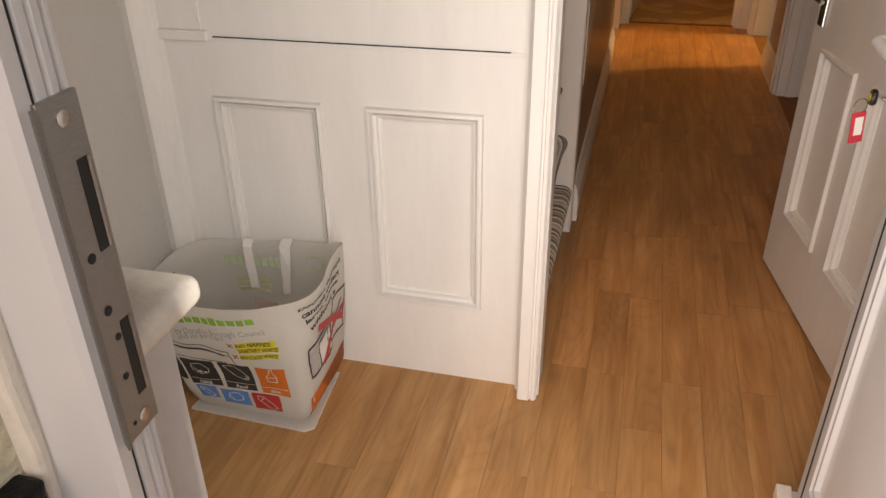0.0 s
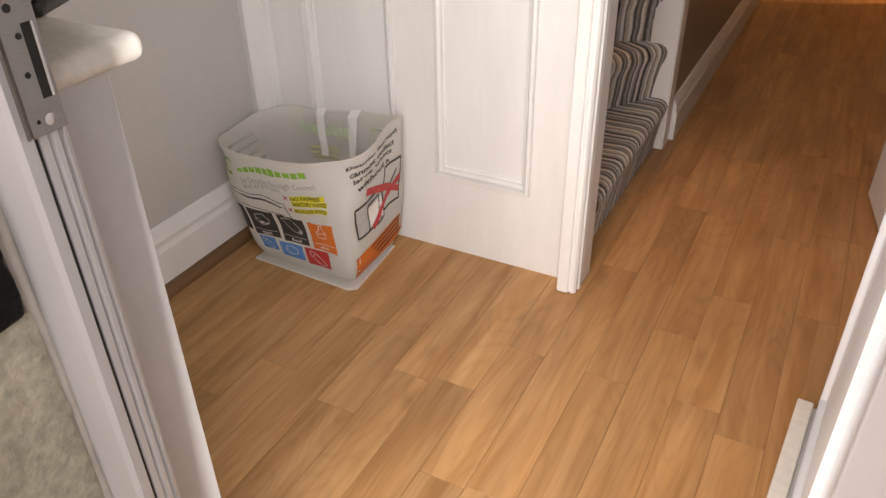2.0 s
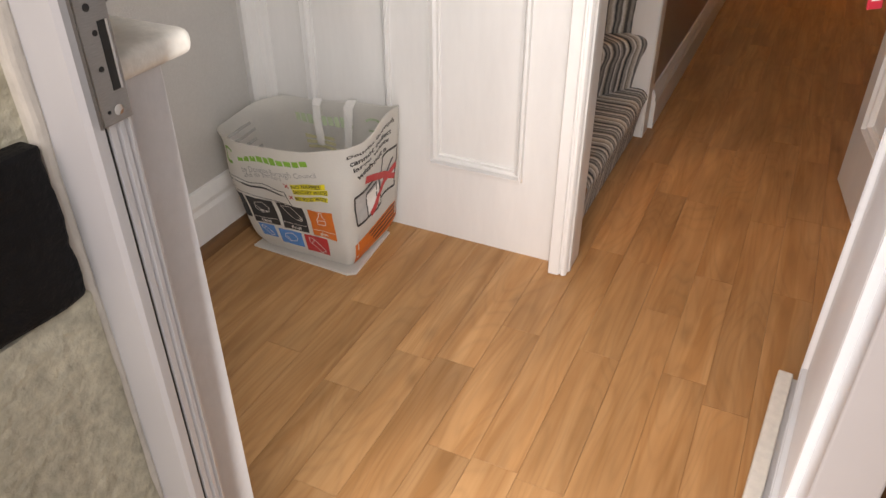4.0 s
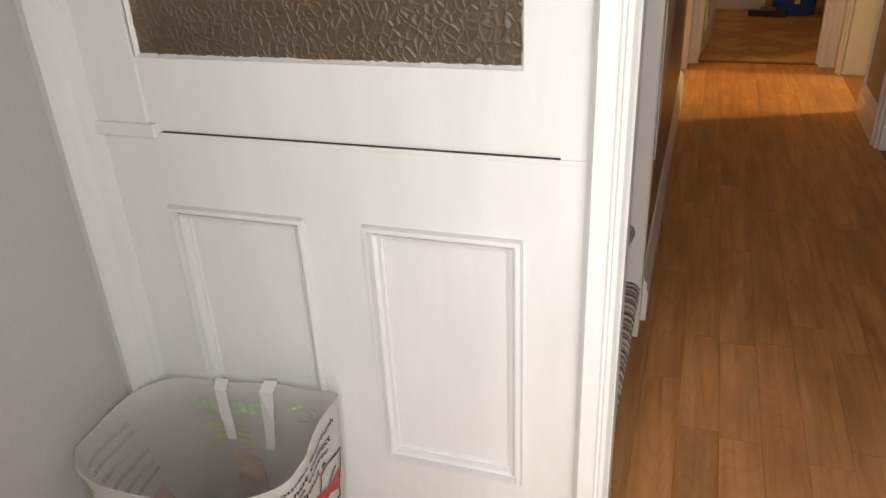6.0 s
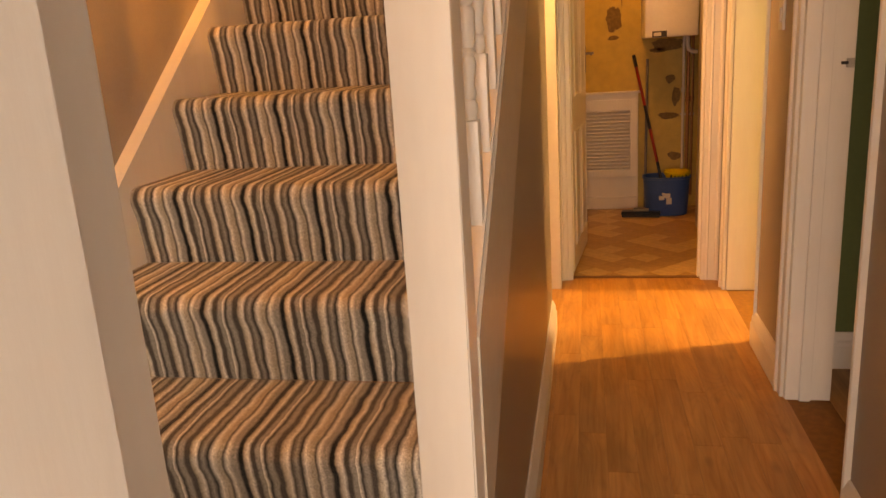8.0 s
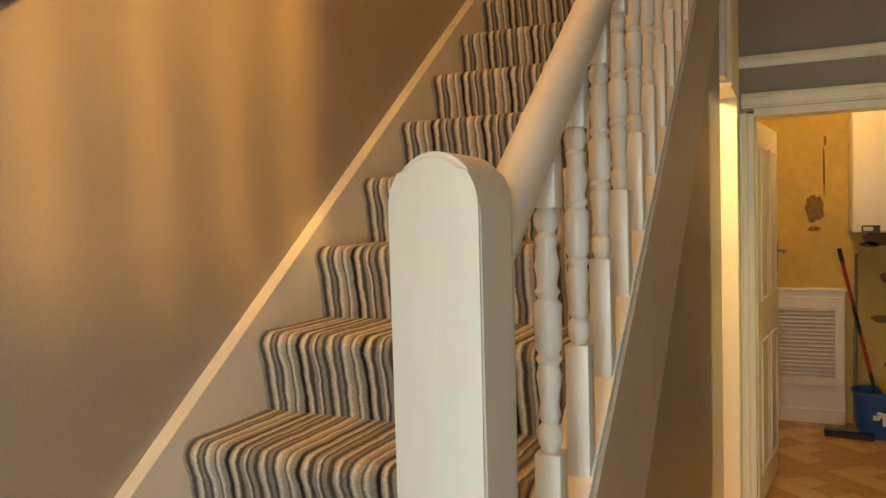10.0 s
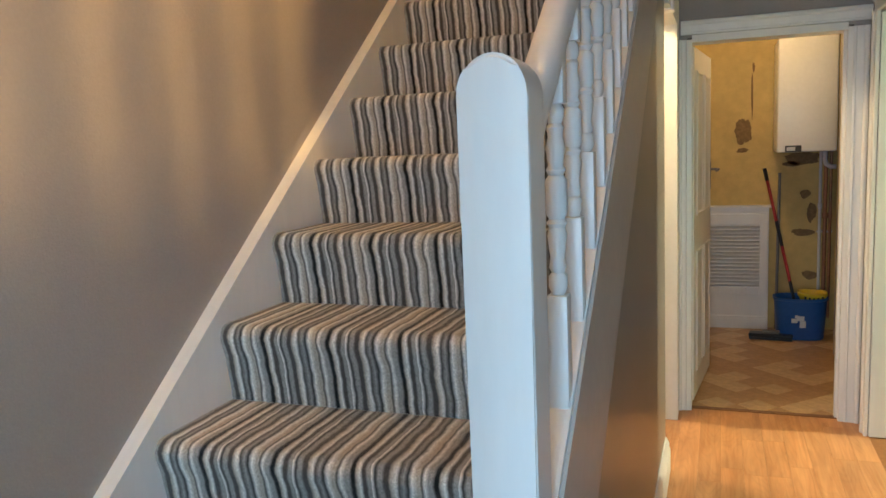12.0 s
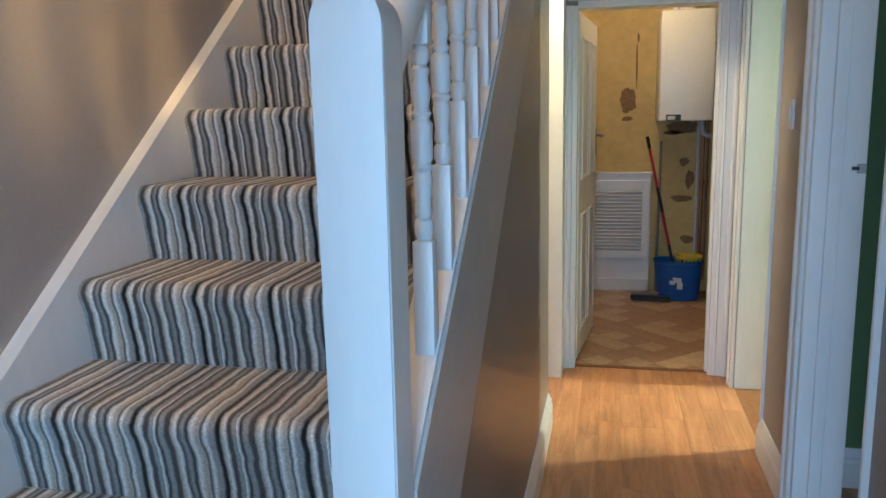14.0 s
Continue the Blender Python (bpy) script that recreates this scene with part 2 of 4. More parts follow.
BAGWHITE = mat("woven_white_plastic", (0.86, 0.84, 0.81), 0.5, grain=0.06, scale=260, bump=0.25, bump_scale=24, stain=0.06)
bag_nodes, bag_links = BAGWHITE.node_tree.nodes, BAGWHITE.node_tree.links
thin, blend = bag_nodes.new("ShaderNodeBsdfTranslucent"), bag_nodes.new("ShaderNodeMixShader")
thin.inputs[0].default_value = (0.88, 0.86, 0.82, 1)
blend.inputs[0].default_value = 0.6
bag_links.new(bag_nodes["Principled BSDF"].outputs[0], blend.inputs[1])
bag_links.new(thin.outputs[0], blend.inputs[2])
bag_links.new(blend.outputs[0], bag_nodes["Material Output"].inputs[0])
INK = {
    "black": mat("ink_black", (0.03, 0.028, 0.028), 0.55, grain=0.15, scale=80),
    "orange": mat("ink_orange", (0.72, 0.16, 0.03), 0.55, grain=0.1, scale=80),
    "red": mat("ink_red", (0.55, 0.04, 0.04), 0.55, grain=0.1, scale=80),
    "blue": mat("ink_blue", (0.04, 0.22, 0.50), 0.55, grain=0.1, scale=80),
    "green": mat("ink_green", (0.17, 0.44, 0.06), 0.55, grain=0.1, scale=80),
    "yellow": mat("ink_yellow", (0.75, 0.62, 0.04), 0.55, grain=0.1, scale=80),
    "grey": mat("ink_grey", (0.42, 0.41, 0.40), 0.55, grain=0.1, scale=80),
    "white": mat("ink_white", (0.74, 0.72, 0.69), 0.55, grain=0.05, scale=80),
    "palegreen": mat("show_through_green", (0.50, 0.62, 0.42), 0.55, grain=0.1, scale=80),
    "paleyellow": mat("show_through_yellow", (0.60, 0.55, 0.33), 0.55, grain=0.1, scale=80),
    "palered": mat("show_through_red", (0.58, 0.40, 0.35), 0.55, grain=0.1, scale=80),
    "palegrey": mat("show_through_grey", (0.44, 0.42, 0.40), 0.55, grain=0.1, scale=80),
    "brown": mat("bare_plaster", (0.24, 0.16, 0.08), 0.95, grain=0.3, scale=50, bump=0.5),
}
BOILERW = mat("boiler_white_enamel", (0.78, 0.77, 0.74), 0.3, grain=0.03, stain=0.04)
BUCKETB = mat("blue_bucket_plastic", (0.02, 0.10, 0.34), 0.4, grain=0.1, stain=0.1)
YPLASTIC = mat("yellow_plastic", (0.70, 0.52, 0.03), 0.4, grain=0.08)
REDTUBE = mat("red_coated_tube", (0.36, 0.025, 0.02), 0.35, grain=0.08)
GREYTUBE = mat("grey_metal_tube", (0.20, 0.19, 0.18), 0.45, 0.4, grain=0.1)
COPPER = mat("copper_pipe", (0.42, 0.22, 0.12), 0.45, 0.7, grain=0.2)
BROWNTRIM = mat("brown_wood_bead", (0.20, 0.09, 0.04), 0.5, grain=0.2, stretch=(1, 0.1, 1))
VINYL = mat("cork_vinyl", (0.45, 0.27, 0.135), 0.4, grain=0.2, scale=26, stain=0.15, bump=0.05)
VINYL2 = mat("cork_vinyl_pale", (0.60, 0.42, 0.24), 0.4, grain=0.2, scale=26, stain=0.15, bump=0.05)
PAVING = mat("outdoor_paving", (0.28, 0.26, 0.24), 0.9, grain=0.2, scale=20, bump=0.4, stain=0.2)
KEYRED = mat("red_key_fob", (0.62, 0.03, 0.05), 0.35, grain=0.05)


# ---- mesh helpers ----
def part(name, bm, material, parent=None, label="", smooth=False):
    """Links a bmesh as one mesh object, under a thing or a part."""
    me = bpy.data.meshes.new(name)
    bmesh.ops.recalc_face_normals(bm, faces=bm.faces)
    bm.to_mesh(me)
    bm.free()
    if smooth:
        me.shade_smooth()
        me.set_sharp_from_angle(angle=radians(40))
    for m in (material if isinstance(material, (list, tuple)) else [material]):
        me.materials.append(m)
    ob = new(name, me)
    if parent:
        ob.parent = parent
    return tagged(ob, label=label) if label else ob


def thing(name, label, category, group="", kind="", place=(0, 0, 0)):
    ob = new(name)
    ob.location = place
    return tagged(ob, label, category, group, kind)


def box(x0, x1, y0, y1, z0, z1, bevel=0.0, bm=None, seg=2):
    """A box between the given faces, its edges rounded by bevel."""
    b = bmesh.new()
    bmesh.ops.create_cube(b, size=1)
    for v in b.verts:
        v.co = Vector(((x0 + x1) / 2 + v.co.x * (x1 - x0), (y0 + y1) / 2 + v.co.y * (y1 - y0), (z0 + z1) / 2 + v.co.z * (z1 - z0)))
    if bevel:
        bmesh.ops.bevel(b, geom=list(b.edges), offset=bevel, segments=seg, affect="EDGES", profile=0.5)
    if bm is None:
        return b
    me = bpy.data.meshes.new("tmp")
    b.to_mesh(me)
    b.free()
    bm.from_mesh(me)
    bpy.data.meshes.remove(me)
    return bm


def prism(outline, axis, a, c, bm=None):
    """An outline of 2D points, drawn out along an axis from a to c."""
    bm = bm or bmesh.new()

    def at(p, d):
        return {"x": (d, p[0], p[1]), "y": (p[0], d, p[1]), "z": (p[0], p[1], d)}[axis]

    lo = [bm.verts.new(at(p, a)) for p in outline]
    hi = [bm.verts.new(at(p, c)) for p in outline]
    bm.faces.new(lo)
    bm.faces.new(hi[::-1])
    for i in range(len(lo)):
        j = (i + 1) % len(lo)
        bm.faces.new((lo[i], lo[j], hi[j], hi[i]))
    return bm


def sweep(outline, start, end, up=(0, 0, 1), bm=None):
    """An outline of (side, up) points, drawn out along a straight way."""
    bm = bm or bmesh.new()
    s, e = Vector(start), Vector(end)
    d = (e - s).normalized()
    side = d.cross(Vector(up)).normalized()
    upv = side.cross(d)
    lo = [bm.verts.new(s + side * p[0] + upv * p[1]) for p in outline]
    hi = [bm.verts.new(e + side * p[0] + upv * p[1]) for p in outline]
    bm.faces.new(lo)
    bm.faces.new(hi[::-1])
    for i in range(len(lo)):
        j = (i + 1) % len(lo)
        bm.faces.new((lo[i], lo[j], hi[j], hi[i]))
    return bm


def tube(points, r, n=10, bm=None):
    bm = bm or bmesh.new()
    rings = []
    pts = [Vector(p) for p in points]
    for i, p in enumerate(pts):
        d = (pts[min(i + 1, len(pts) - 1)] - pts[max(i - 1, 0)]).normalized()
        u = d.orthogonal().normalized() if i == 0 else (rings[-1][1] - d * rings[-1][1].dot(d)).normalized()
        w = d.cross(u)
        rad = r[i] if isinstance(r, (list, tuple)) else r
        rings.append(([bm.verts.new(p + (u * math.cos(2 * math.pi * k / n) + w * math.sin(2 * math.pi * k / n)) * rad) for k in range(n)], u))
    for (a, _), (b, _) in zip(rings, rings[1:]):
        for k in range(n):
            bm.faces.new((a[k], a[(k + 1) % n], b[(k + 1) % n], b[k]))
    bm.faces.new(rings[0][0][::-1])
    bm.faces.new(rings[-1][0])
    return bm


def lathe(profile, n=14, bm=None, centre=(0, 0, 0)):
    """Turned about z: profile rows of (radius, height)."""
    return tube([(centre[0], centre[1], centre[2] + z) for _, z in profile], [max(r, 0.0004) for r, _ in profile], n, bm)


def set_back(bm, m):
    bm.transform(m)
    return bm


def arc(cx, cy, r, a0, a1, n=6):
    return [(cx + r * math.cos(radians(a0 + (a1 - a0) * i / n)), cy + r * math.sin(radians(a0 + (a1 - a0) * i / n))) for i in range(n + 1)]


def structure(name, bm, material, label="", category="wall"):
    return tagged(part(name, bm, material), label, category, kind="structure")


# ---- plan ----
WALL_L, STAIR_L, WALL_R = -0.955, -0.898, 0.915
WALL_N, BACK_Y = 0.888, 4.42
SCREEN_Y, RISE, GOING, NOSE6 = 1.125, 0.1847, 0.243, 2.536
TOP = 5.2


def nose_z(y):
    return 6 * RISE + (y - NOSE6) * RISE / GOING


# ---- structure ----
structure("ground", box(-30, 30, -30, -0.25, -0.25, -0.12), PAVING, "grey paving outside the front door", "ground")
structure("doorstep", box(-0.30, 0.80, -0.75, -0.02, -0.12, -0.012, 0.01), STONE, "worn stone doorstep under the front door", "step")
structure("wall_left_porch", box(WALL_L - 0.15, WALL_L, -0.02, SCREEN_Y + 0.03, 0, 2.85), GREYWALL, "pale grey painted wall of the porch")
structure("wall_left_stairs", box(WALL_L - 0.15, STAIR_L, SCREEN_Y + 0.03, 6.0, 0, TOP), TAUPE, "taupe painted wall beside the stairs")
bm = prism([(-1.6, 0), (-0.255, 0), (-0.255, 2.12), (0.735, 2.12), (0.735, 0), (1.8, 0), (1.8, 2.85), (-1.6, 2.85)], "y", -0.22, -0.02)
structure("wall_front", bm, STONE, "painted front wall of the house with a door opening")
bm = box(WALL_N, WALL_R + 0.155, -0.02, 3.04, 0, 2.85)
box(WALL_R, WALL_R + 0.155, 3.84, BACK_Y, 0, 2.85, bm=bm)
box(WALL_R, WALL_R + 0.155, 3.04, 3.84, 2.04, 2.85, bm=bm)
box(WALL_R, WALL_R + 0.155, BACK_Y, 5.19, 2.04, 2.85, bm=bm)
box(WALL_R, WALL_R + 0.155, 5.19, 5.37, 0, 2.85, bm=bm)
structure("wall_right", bm, TAUPE, "taupe painted hall wall with two doorways")
bm = prism([(-0.10, 0), (0.06, 0), (0.06, 2.01), (0.835, 2.01), (0.835, 0), (3.6, 0), (3.6, 2.85), (-0.10, 2.85)], "y", 5.37, 5.50)
structure("wall_hall_end", bm, TAUPE, "taupe painted wall over the utility door")
# side passage on the left, past the stairs
bm = box(-0.10, 0.02, 5.19, 5.37, 0, 2.85)
box(-0.10, 0.02, 4.54, 5.19, 2.06, 2.85, bm=bm)
structure("wall_passage_corner", bm, CEIL, "pale painted wall end at the passage")
structure("wall_passage_far", box(-1.6, -0.10, 5.37, 5.5, 0, 2.85), CEIL, "pale painted wall of the side passage")
structure("wall_passage_left", box(-1.6, -1.5, 4.0, 5.37, 0, 2.85), CEIL, "pale painted wall of the side passage")
# under-stair wall, its top follows the stairs
SLOPE = RISE / GOING
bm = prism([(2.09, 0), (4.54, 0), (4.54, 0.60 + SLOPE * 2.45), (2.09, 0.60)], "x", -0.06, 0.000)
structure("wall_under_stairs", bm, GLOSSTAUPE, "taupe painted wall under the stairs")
# utility room
structure("wall_utility_back", box(-0.6, 2.2, 7.42, 7.55, 0, 2.85), YELLOW, "stained yellow utility room wall with patches of bare plaster")
structure("wall_utility_left", box(-0.7, -0.6, 5.5, 7.55, 0, 2.85), YELLOW, "yellow utility room wall")
structure("wall_utility_pier", box(0.955, 2.2, 6.55, 6.72, 0, 2.85), TAUPE, "grey painted wall end in the utility room")
structure("wall_utility_right", box(2.2, 2.3, 5.5, 7.55, 0, 2.85), YELLOW, "yellow utility room wall")
# rooms on the right
structure("wall_green_room", box(1.07, 4.2, 4.14, 4.22, 0, 2.85), GREEN, "green painted wall of the front room")
structure("wall_green_room_far", box(4.2, 4.3, -0.02, 4.2, 0, 2.85), GREEN, "green painted wall of the front room")
structure("wall_back_room", box(4.2, 4.3, 4.22, 5.5, 0, 2.85), CEIL, "pale wall of the back room")
structure("ceiling", box(0.05, 4.3, -0.02, 7.55, 2.85, 2.95), CEIL, "plain white ceiling", "ceiling")
structure("ceiling_porch", box(-1.1, 0.05, -0.02, 1.2, 2.85, 2.95), CEIL, "plain white porch ceiling", "ceiling")
structure("ceiling_back", box(-1.6, 0.05, 4.6, 7.55, 2.85, 2.95), CEIL, "plain white ceiling", "ceiling")
structure("ceiling_upstairs", box(-1.1, 1.2, 1.0, 6.2, TOP, TOP + 0.1), CEIL, "plain white ceiling over the stairwell", "ceiling")
structure("wall_upstairs_front", box(-1.1, 1.2, 1.0, 1.15, 2.95, TOP), TAUPE, "unseen taupe upstairs wall added round the landing")
structure("wall_upstairs_end", box(-1.1, 1.2, 6.0, 6.15, 2.95, TOP), TAUPE, "unseen taupe upstairs wall added round the landing")
structure("wall_upstairs_right", box(1.1, 1.2, 1.15, 6.0, 2.95, TOP), TAUPE, "unseen taupe upstairs wall added round the landing")
# added out of view: keeps the landing lamp off the upper stairs
structure("landing_lamp_blocker", box(0.05, 0.15, 2.42, 6.0, 3.0, TOP), TAUPE, "unseen taupe upstairs wall added round the landing")
structure("wall_stair_end", box(-1.0, 0.0, 6.0, 6.15, 0, 2.95), TAUPE, "taupe painted wall at the head of the stairs")

# floors
structure("floor", box(-1.6, 4.3, -0.02, 5.41, -0.12, -0.004), SEAM, "dark underlay beneath the laminate planks", "floor")
structure("floor_utility", box(-0.7, 2.3, 5.41, 7.55, -0.12, -0.006), VINYL, "cork-coloured vinyl floor of the utility room", "floor")
structure("threshold", box(0.06, 0.835, 5.395, 5.43, -0.004, 0.006, 0.002), BROWNTRIM, "thin wooden threshold strip at the utility door", "threshold")

# skirtings
SK = [(0, 0), (0.022, 0), (0.022, 0.10), (0.016, 0.112), (0.018, 0.124), (0.010, 0.142), (0.006, 0.152), (0, 0.155)]


def skirting(name, start, end, h=1.0, mirror=1):
    """A moulded skirting board on the floor; it projects to the right of its way, or with mirror -1 to the left."""
    return structure(name, sweep([(p[0] * mirror, p[1] * h) for p in SK], start, end), WHITE, "white moulded skirting board", "skirting")


skirting("skirting_porch", (WALL_L, 0.0, 0), (WALL_L, SCREEN_Y - 0.06, 0), h=1.15)
structure("skirting_bead", sweep([(0.022, 0), (0.050, 0), (0.048, 0.012), (0.038, 0.022), (0.022, 0.026)], (WALL_L, 0.12, 0), (WALL_L, SCREEN_Y - 0.06, 0)), BROWNTRIM, "brown wooden bead along the skirting", "trim")
skirting("skirting_under_stairs", (0.000, 2.11, 0), (0.000, 4.54, 0))
skirting("skirting_hall_near", (WALL_N, 1.2, 0), (WALL_N, 3.003, 0), mirror=-1)
skirting("skirting_hall_far", (WALL_R, 3.914, 0), (WALL_R, BACK_Y - 0.03, 0), mirror=-1)
skirting("skirting_green", (1.08, 4.14, 0), (4.1, 4.14, 0), mirror=1)
skirting("skirting_utility", (-0.5, 7.42, 0), (0.52, 7.42, 0))

# picture rail over the end door and along the right wall
RAIL = [(0, -0.028), (0.012, -0.026), (0.016, 0.0), (0.026, 0.012), (0.026, 0.026), (0, 0.028)]
structure("picture_rail_end", sweep(RAIL, (0.02, 5.37, 2.245), (WALL_R, 5.37, 2.245)), WHITE, "cream picture rail over the end door", "trim")
structure("picture_rail_right", sweep([(-a, b) for a, b in RAIL], (WALL_R, 3.0, 2.245), (WALL_R, 5.345, 2.245)), WHITE, "cream picture rail on the hall wall", "trim")


# ---- door linings and architraves ----
ARCH = [(0.0, 0.0), (0.0, 0.013), (0.003, 0.017), (0.010, 0.018), (0.013, 0.014), (0.046, 0.016), (0.050, 0.023), (0.056, 0.026), (0.066, 0.026), (0.070, 0.022), (0.070, 0.0)]

bm = box(0.06, 0.085, 5.36, 5.51, 0, 2.0)
box(0.81, 0.835, 5.36, 5.51, 0, 2.0, bm=bm)
box(0.085, 0.81, 5.36, 5.51, 1.985, 2.022, bm=bm)
box(0.797, 0.812, 5.40, 5.44, 0, 2.0, bm=bm)
structure("door_frame_utility", bm, WHITE, "white painted frame of the utility door", "door frame")
ut = thing("architrave_utility", "cream painted moulded architrave round the utility doorway", "architrave", kind="structure")
part("jamb_trim", prism([(0.835 + a, 5.37 - b) for a, b in ARCH], "z", 0, 2.0), WHITE, ut)
part("head_trim", prism([(5.37 - b, 2.025 + a) for a, b in ARCH], "x", 0.03, 0.913), WHITE, ut)
part("jamb_trim", prism([(0.06 - a * 0.55, 5.37 - b) for a, b in ARCH], "z", 0, 2.0), WHITE, ut)

# white lining of the two doorways on the right and of the passage
bm = box(WALL_R - 0.004, WALL_R + 0.158, 3.815, 3.845, 0, 2.03, 0.003)
box(WALL_N - 0.004, WALL_R + 0.158, 3.035, 3.06, 0, 2.03, 0.003, bm=bm)
box(WALL_R + 0.045, WALL_R + 0.085, 3.803, 3.818, 0, 2.012, 0.002, bm=bm)
box(WALL_R - 0.004, WALL_R + 0.158, 3.06, 3.815, 2.012, 2.042, 0.003, bm=bm)
structure("door_lining_front_room", bm, WHITE, "white painted lining of the front room doorway", "door frame")
fr = thing("architrave_front_room", "white moulded architrave of the front room doorway", "architrave", kind="structure")
part("jamb_trim", prism([(WALL_R - b, 3.842 + a) for a, b in ARCH], "z", 0, 2.04), WHITE, fr)
part("jamb_trim", prism([(WALL_N - b * 0.7, 3.038 - a * 0.5) for a, b in ARCH], "z", 0, 2.04), WHITE, fr)
part("head_trim", prism([(WALL_R - b, 2.04 + a) for a, b in ARCH], "y", 3.045, 3.91), WHITE, fr)
keep = thing("latch_keep", "small dark metal latch keep on the door lining", "latch plate")
part("keep_plate", box(1.045, 1.070, 3.809, 3.816, 1.235, 1.265, 0.001), STEEL, keep)
part("keep_lip", box(1.028, 1.048, 3.800, 3.813, 1.246, 1.256, 0.001), DARKHOLE, keep)

bm = box(WALL_R + 0.004, WALL_R + 0.160, 5.165, 5.195, 0, 2.03, 0.003)
box(WALL_R - 0.004, WALL_R + 0.158, BACK_Y - 0.026, BACK_Y + 0.004, 0, 2.03, 0.003, bm=bm)
structure("door_lining_back_room", bm, WHITE, "white painted lining of the back room doorway", "door frame")
br = thing("architrave_back_room", "cream moulded architrave of the back room doorway", "architrave", kind="structure")
part("jamb_trim", prism([(WALL_R - b * 0.5, BACK_Y - 0.026 - a * 0.25) for a, b in ARCH], "z", 0, 2.04), WHITE, br)
part("jamb_trim", prism([(WALL_R - b, 5.17 + a) for a, b in ARCH], "z", 0, 2.04), WHITE, br)
part("head_trim", prism([(WALL_R - b, 2.04 + a) for a, b in ARCH], "y", BACK_Y - 0.04, 5.24), WHITE, br)

# light switch on the right wall between the doorways
sw = thing("light_switch", "white plastic light switch on the taupe wall", "light switch")
part("switch_plate", box(WALL_R - 0.010, WALL_R, 4.12, 4.19, 1.37, 1.48, 0.003), UPVC, sw)
part("rocker", box(WALL_R - 0.016, WALL_R - 0.009, 4.142, 4.168, 1.40, 1.45, 0.002), UPVC, sw)


# ---- glazed porch screen ----
def panel_door(parent, w, zs, x_panels, thick, glass, mat_leaf, frame_d=0.02):
    """A framed face in local x (0..w), y (0 front .. thick back): stiles, rails, sunk panels with moulding, a glazed top."""
    z0, z_p0, z_p1, z_g0, z_g1, z1 = zs
    a, b = x_panels[0][0], x_panels[-1][1]
    part("stile", box(0, a, 0, thick, z0, z1), mat_leaf, parent)
    part("stile", box(b, w, 0, thick, z0, z1), mat_leaf, parent)
    part("muntin", box(x_panels[0][1], x_panels[1][0], 0, thick, z_p0, z_p1), mat_leaf, parent)
    for za, zb in ((z0, z_p0), (z_p1, z_g0), (z_g1, z1)):
        part("rail", box(a, b, 0, thick, za, zb), mat_leaf, parent)
    prof = [(0.0, 0.004), (0.003, -0.009), (0.010, -0.010), (0.0125, 0.006), (0.0155, 0.006), (0.018, -0.001), (0.024, 0.002), (0.026, 0.0125), (0.030, 0.0125), (0.032, 0.0165), (0.0, 0.0165)]
    for xa, xb in x_panels:
        pan = part("panel", box(xa, xb, 0.016, thick - 0.013, z_p0, z_p1), mat_leaf, parent)
        bm = bmesh.new()
        loops = []
        for d, y in prof[:-1]:
            loops.append([bm.verts.new(c) for c in ((xa + d, y, z_p0 + d), (xb - d, y, z_p0 + d), (xb - d, y, z_p1 - d), (xa + d, y, z_p1 - d))])
        for p, q in zip(loops, loops[1:]):
            for i in range(4):
                bm.faces.new((p[i], p[(i + 1) % 4], q[(i + 1) % 4], q[i]))
        part("moulding", bm, mat_leaf, pan)
    # putty bead round the glass, slightly ragged
    bm = bmesh.new()
    rnd = random.Random(5)
    n = 90
    for (p, q, inward) in (((a, z_g0), (b, z_g0), (0, 1)), ((a, z_g1), (b, z_g1), (0, -1)), ((a, z_g0), (a, z_g1), (1, 0)), ((b, z_g0), (b, z_g1), (-1, 0))):
        prev = None
        for i in range(n + 1):
            f = i / n
            x, z = p[0] + (q[0] - p[0]) * f, p[1] + (q[1] - p[1]) * f
            d = 0.005 + rnd.uniform(-0.0012, 0.0012)
            o, c = bm.verts.new((x, 0.003, z)), bm.verts.new((x + inward[0] * d, 0.0105, z + inward[1] * d))
            if prev:
                bm.faces.new((prev[0], o, c, prev[1]))
            prev = (o, c)
    part("putty_bead", bm, mat_leaf, parent, "thick painted putty round the glass")
    pane = part("glass_pane", box(a, b, 0.010, 0.016, z_g0, z_g1), glass, parent, "brown-tinged obscured glass with a wriggling relief")
    pane.visible_shadow = False


SX0, SX1 = -0.905, -0.04
screen = thing("porch_screen", "white painted wooden screen with sunk panels and obscured glass", "screen", kind="structure", place=(SX0, SCREEN_Y, 0))
panel_door(screen, SX1 - SX0, (0.0, 0.222, 0.737, 1.004, 1.95, 2.06), [(0.108, 0.386), (0.493, 0.769)], 0.04, GLASS, WHITE)
part("ledge_line", box(0.125, SX1 - SX0, -0.0035, 0.004, 0.868, 0.876, 0.001), WHITE, screen)
part("gap_line", box(0.135, SX1 - SX0 - 0.04, -0.0045, 0.003, 0.8766, 0.8782), DARKHOLE, screen, "dark open joint under the upper frame")
part("upper_face", box(-0.0, 0.108, -0.006, 0.003, 0.88, 1.95, 0.001), WHITE, screen)
part("ledge_block", box(0.0, 0.125, -0.014, 0.003, 0.868, 0.892, 0.003), WHITE, screen, "small worn white ledge block")
part("head", box(-0.06, SX1 - SX0 + 0.9, -0.04, 0.06, 2.06, 2.85), WHITE, screen)
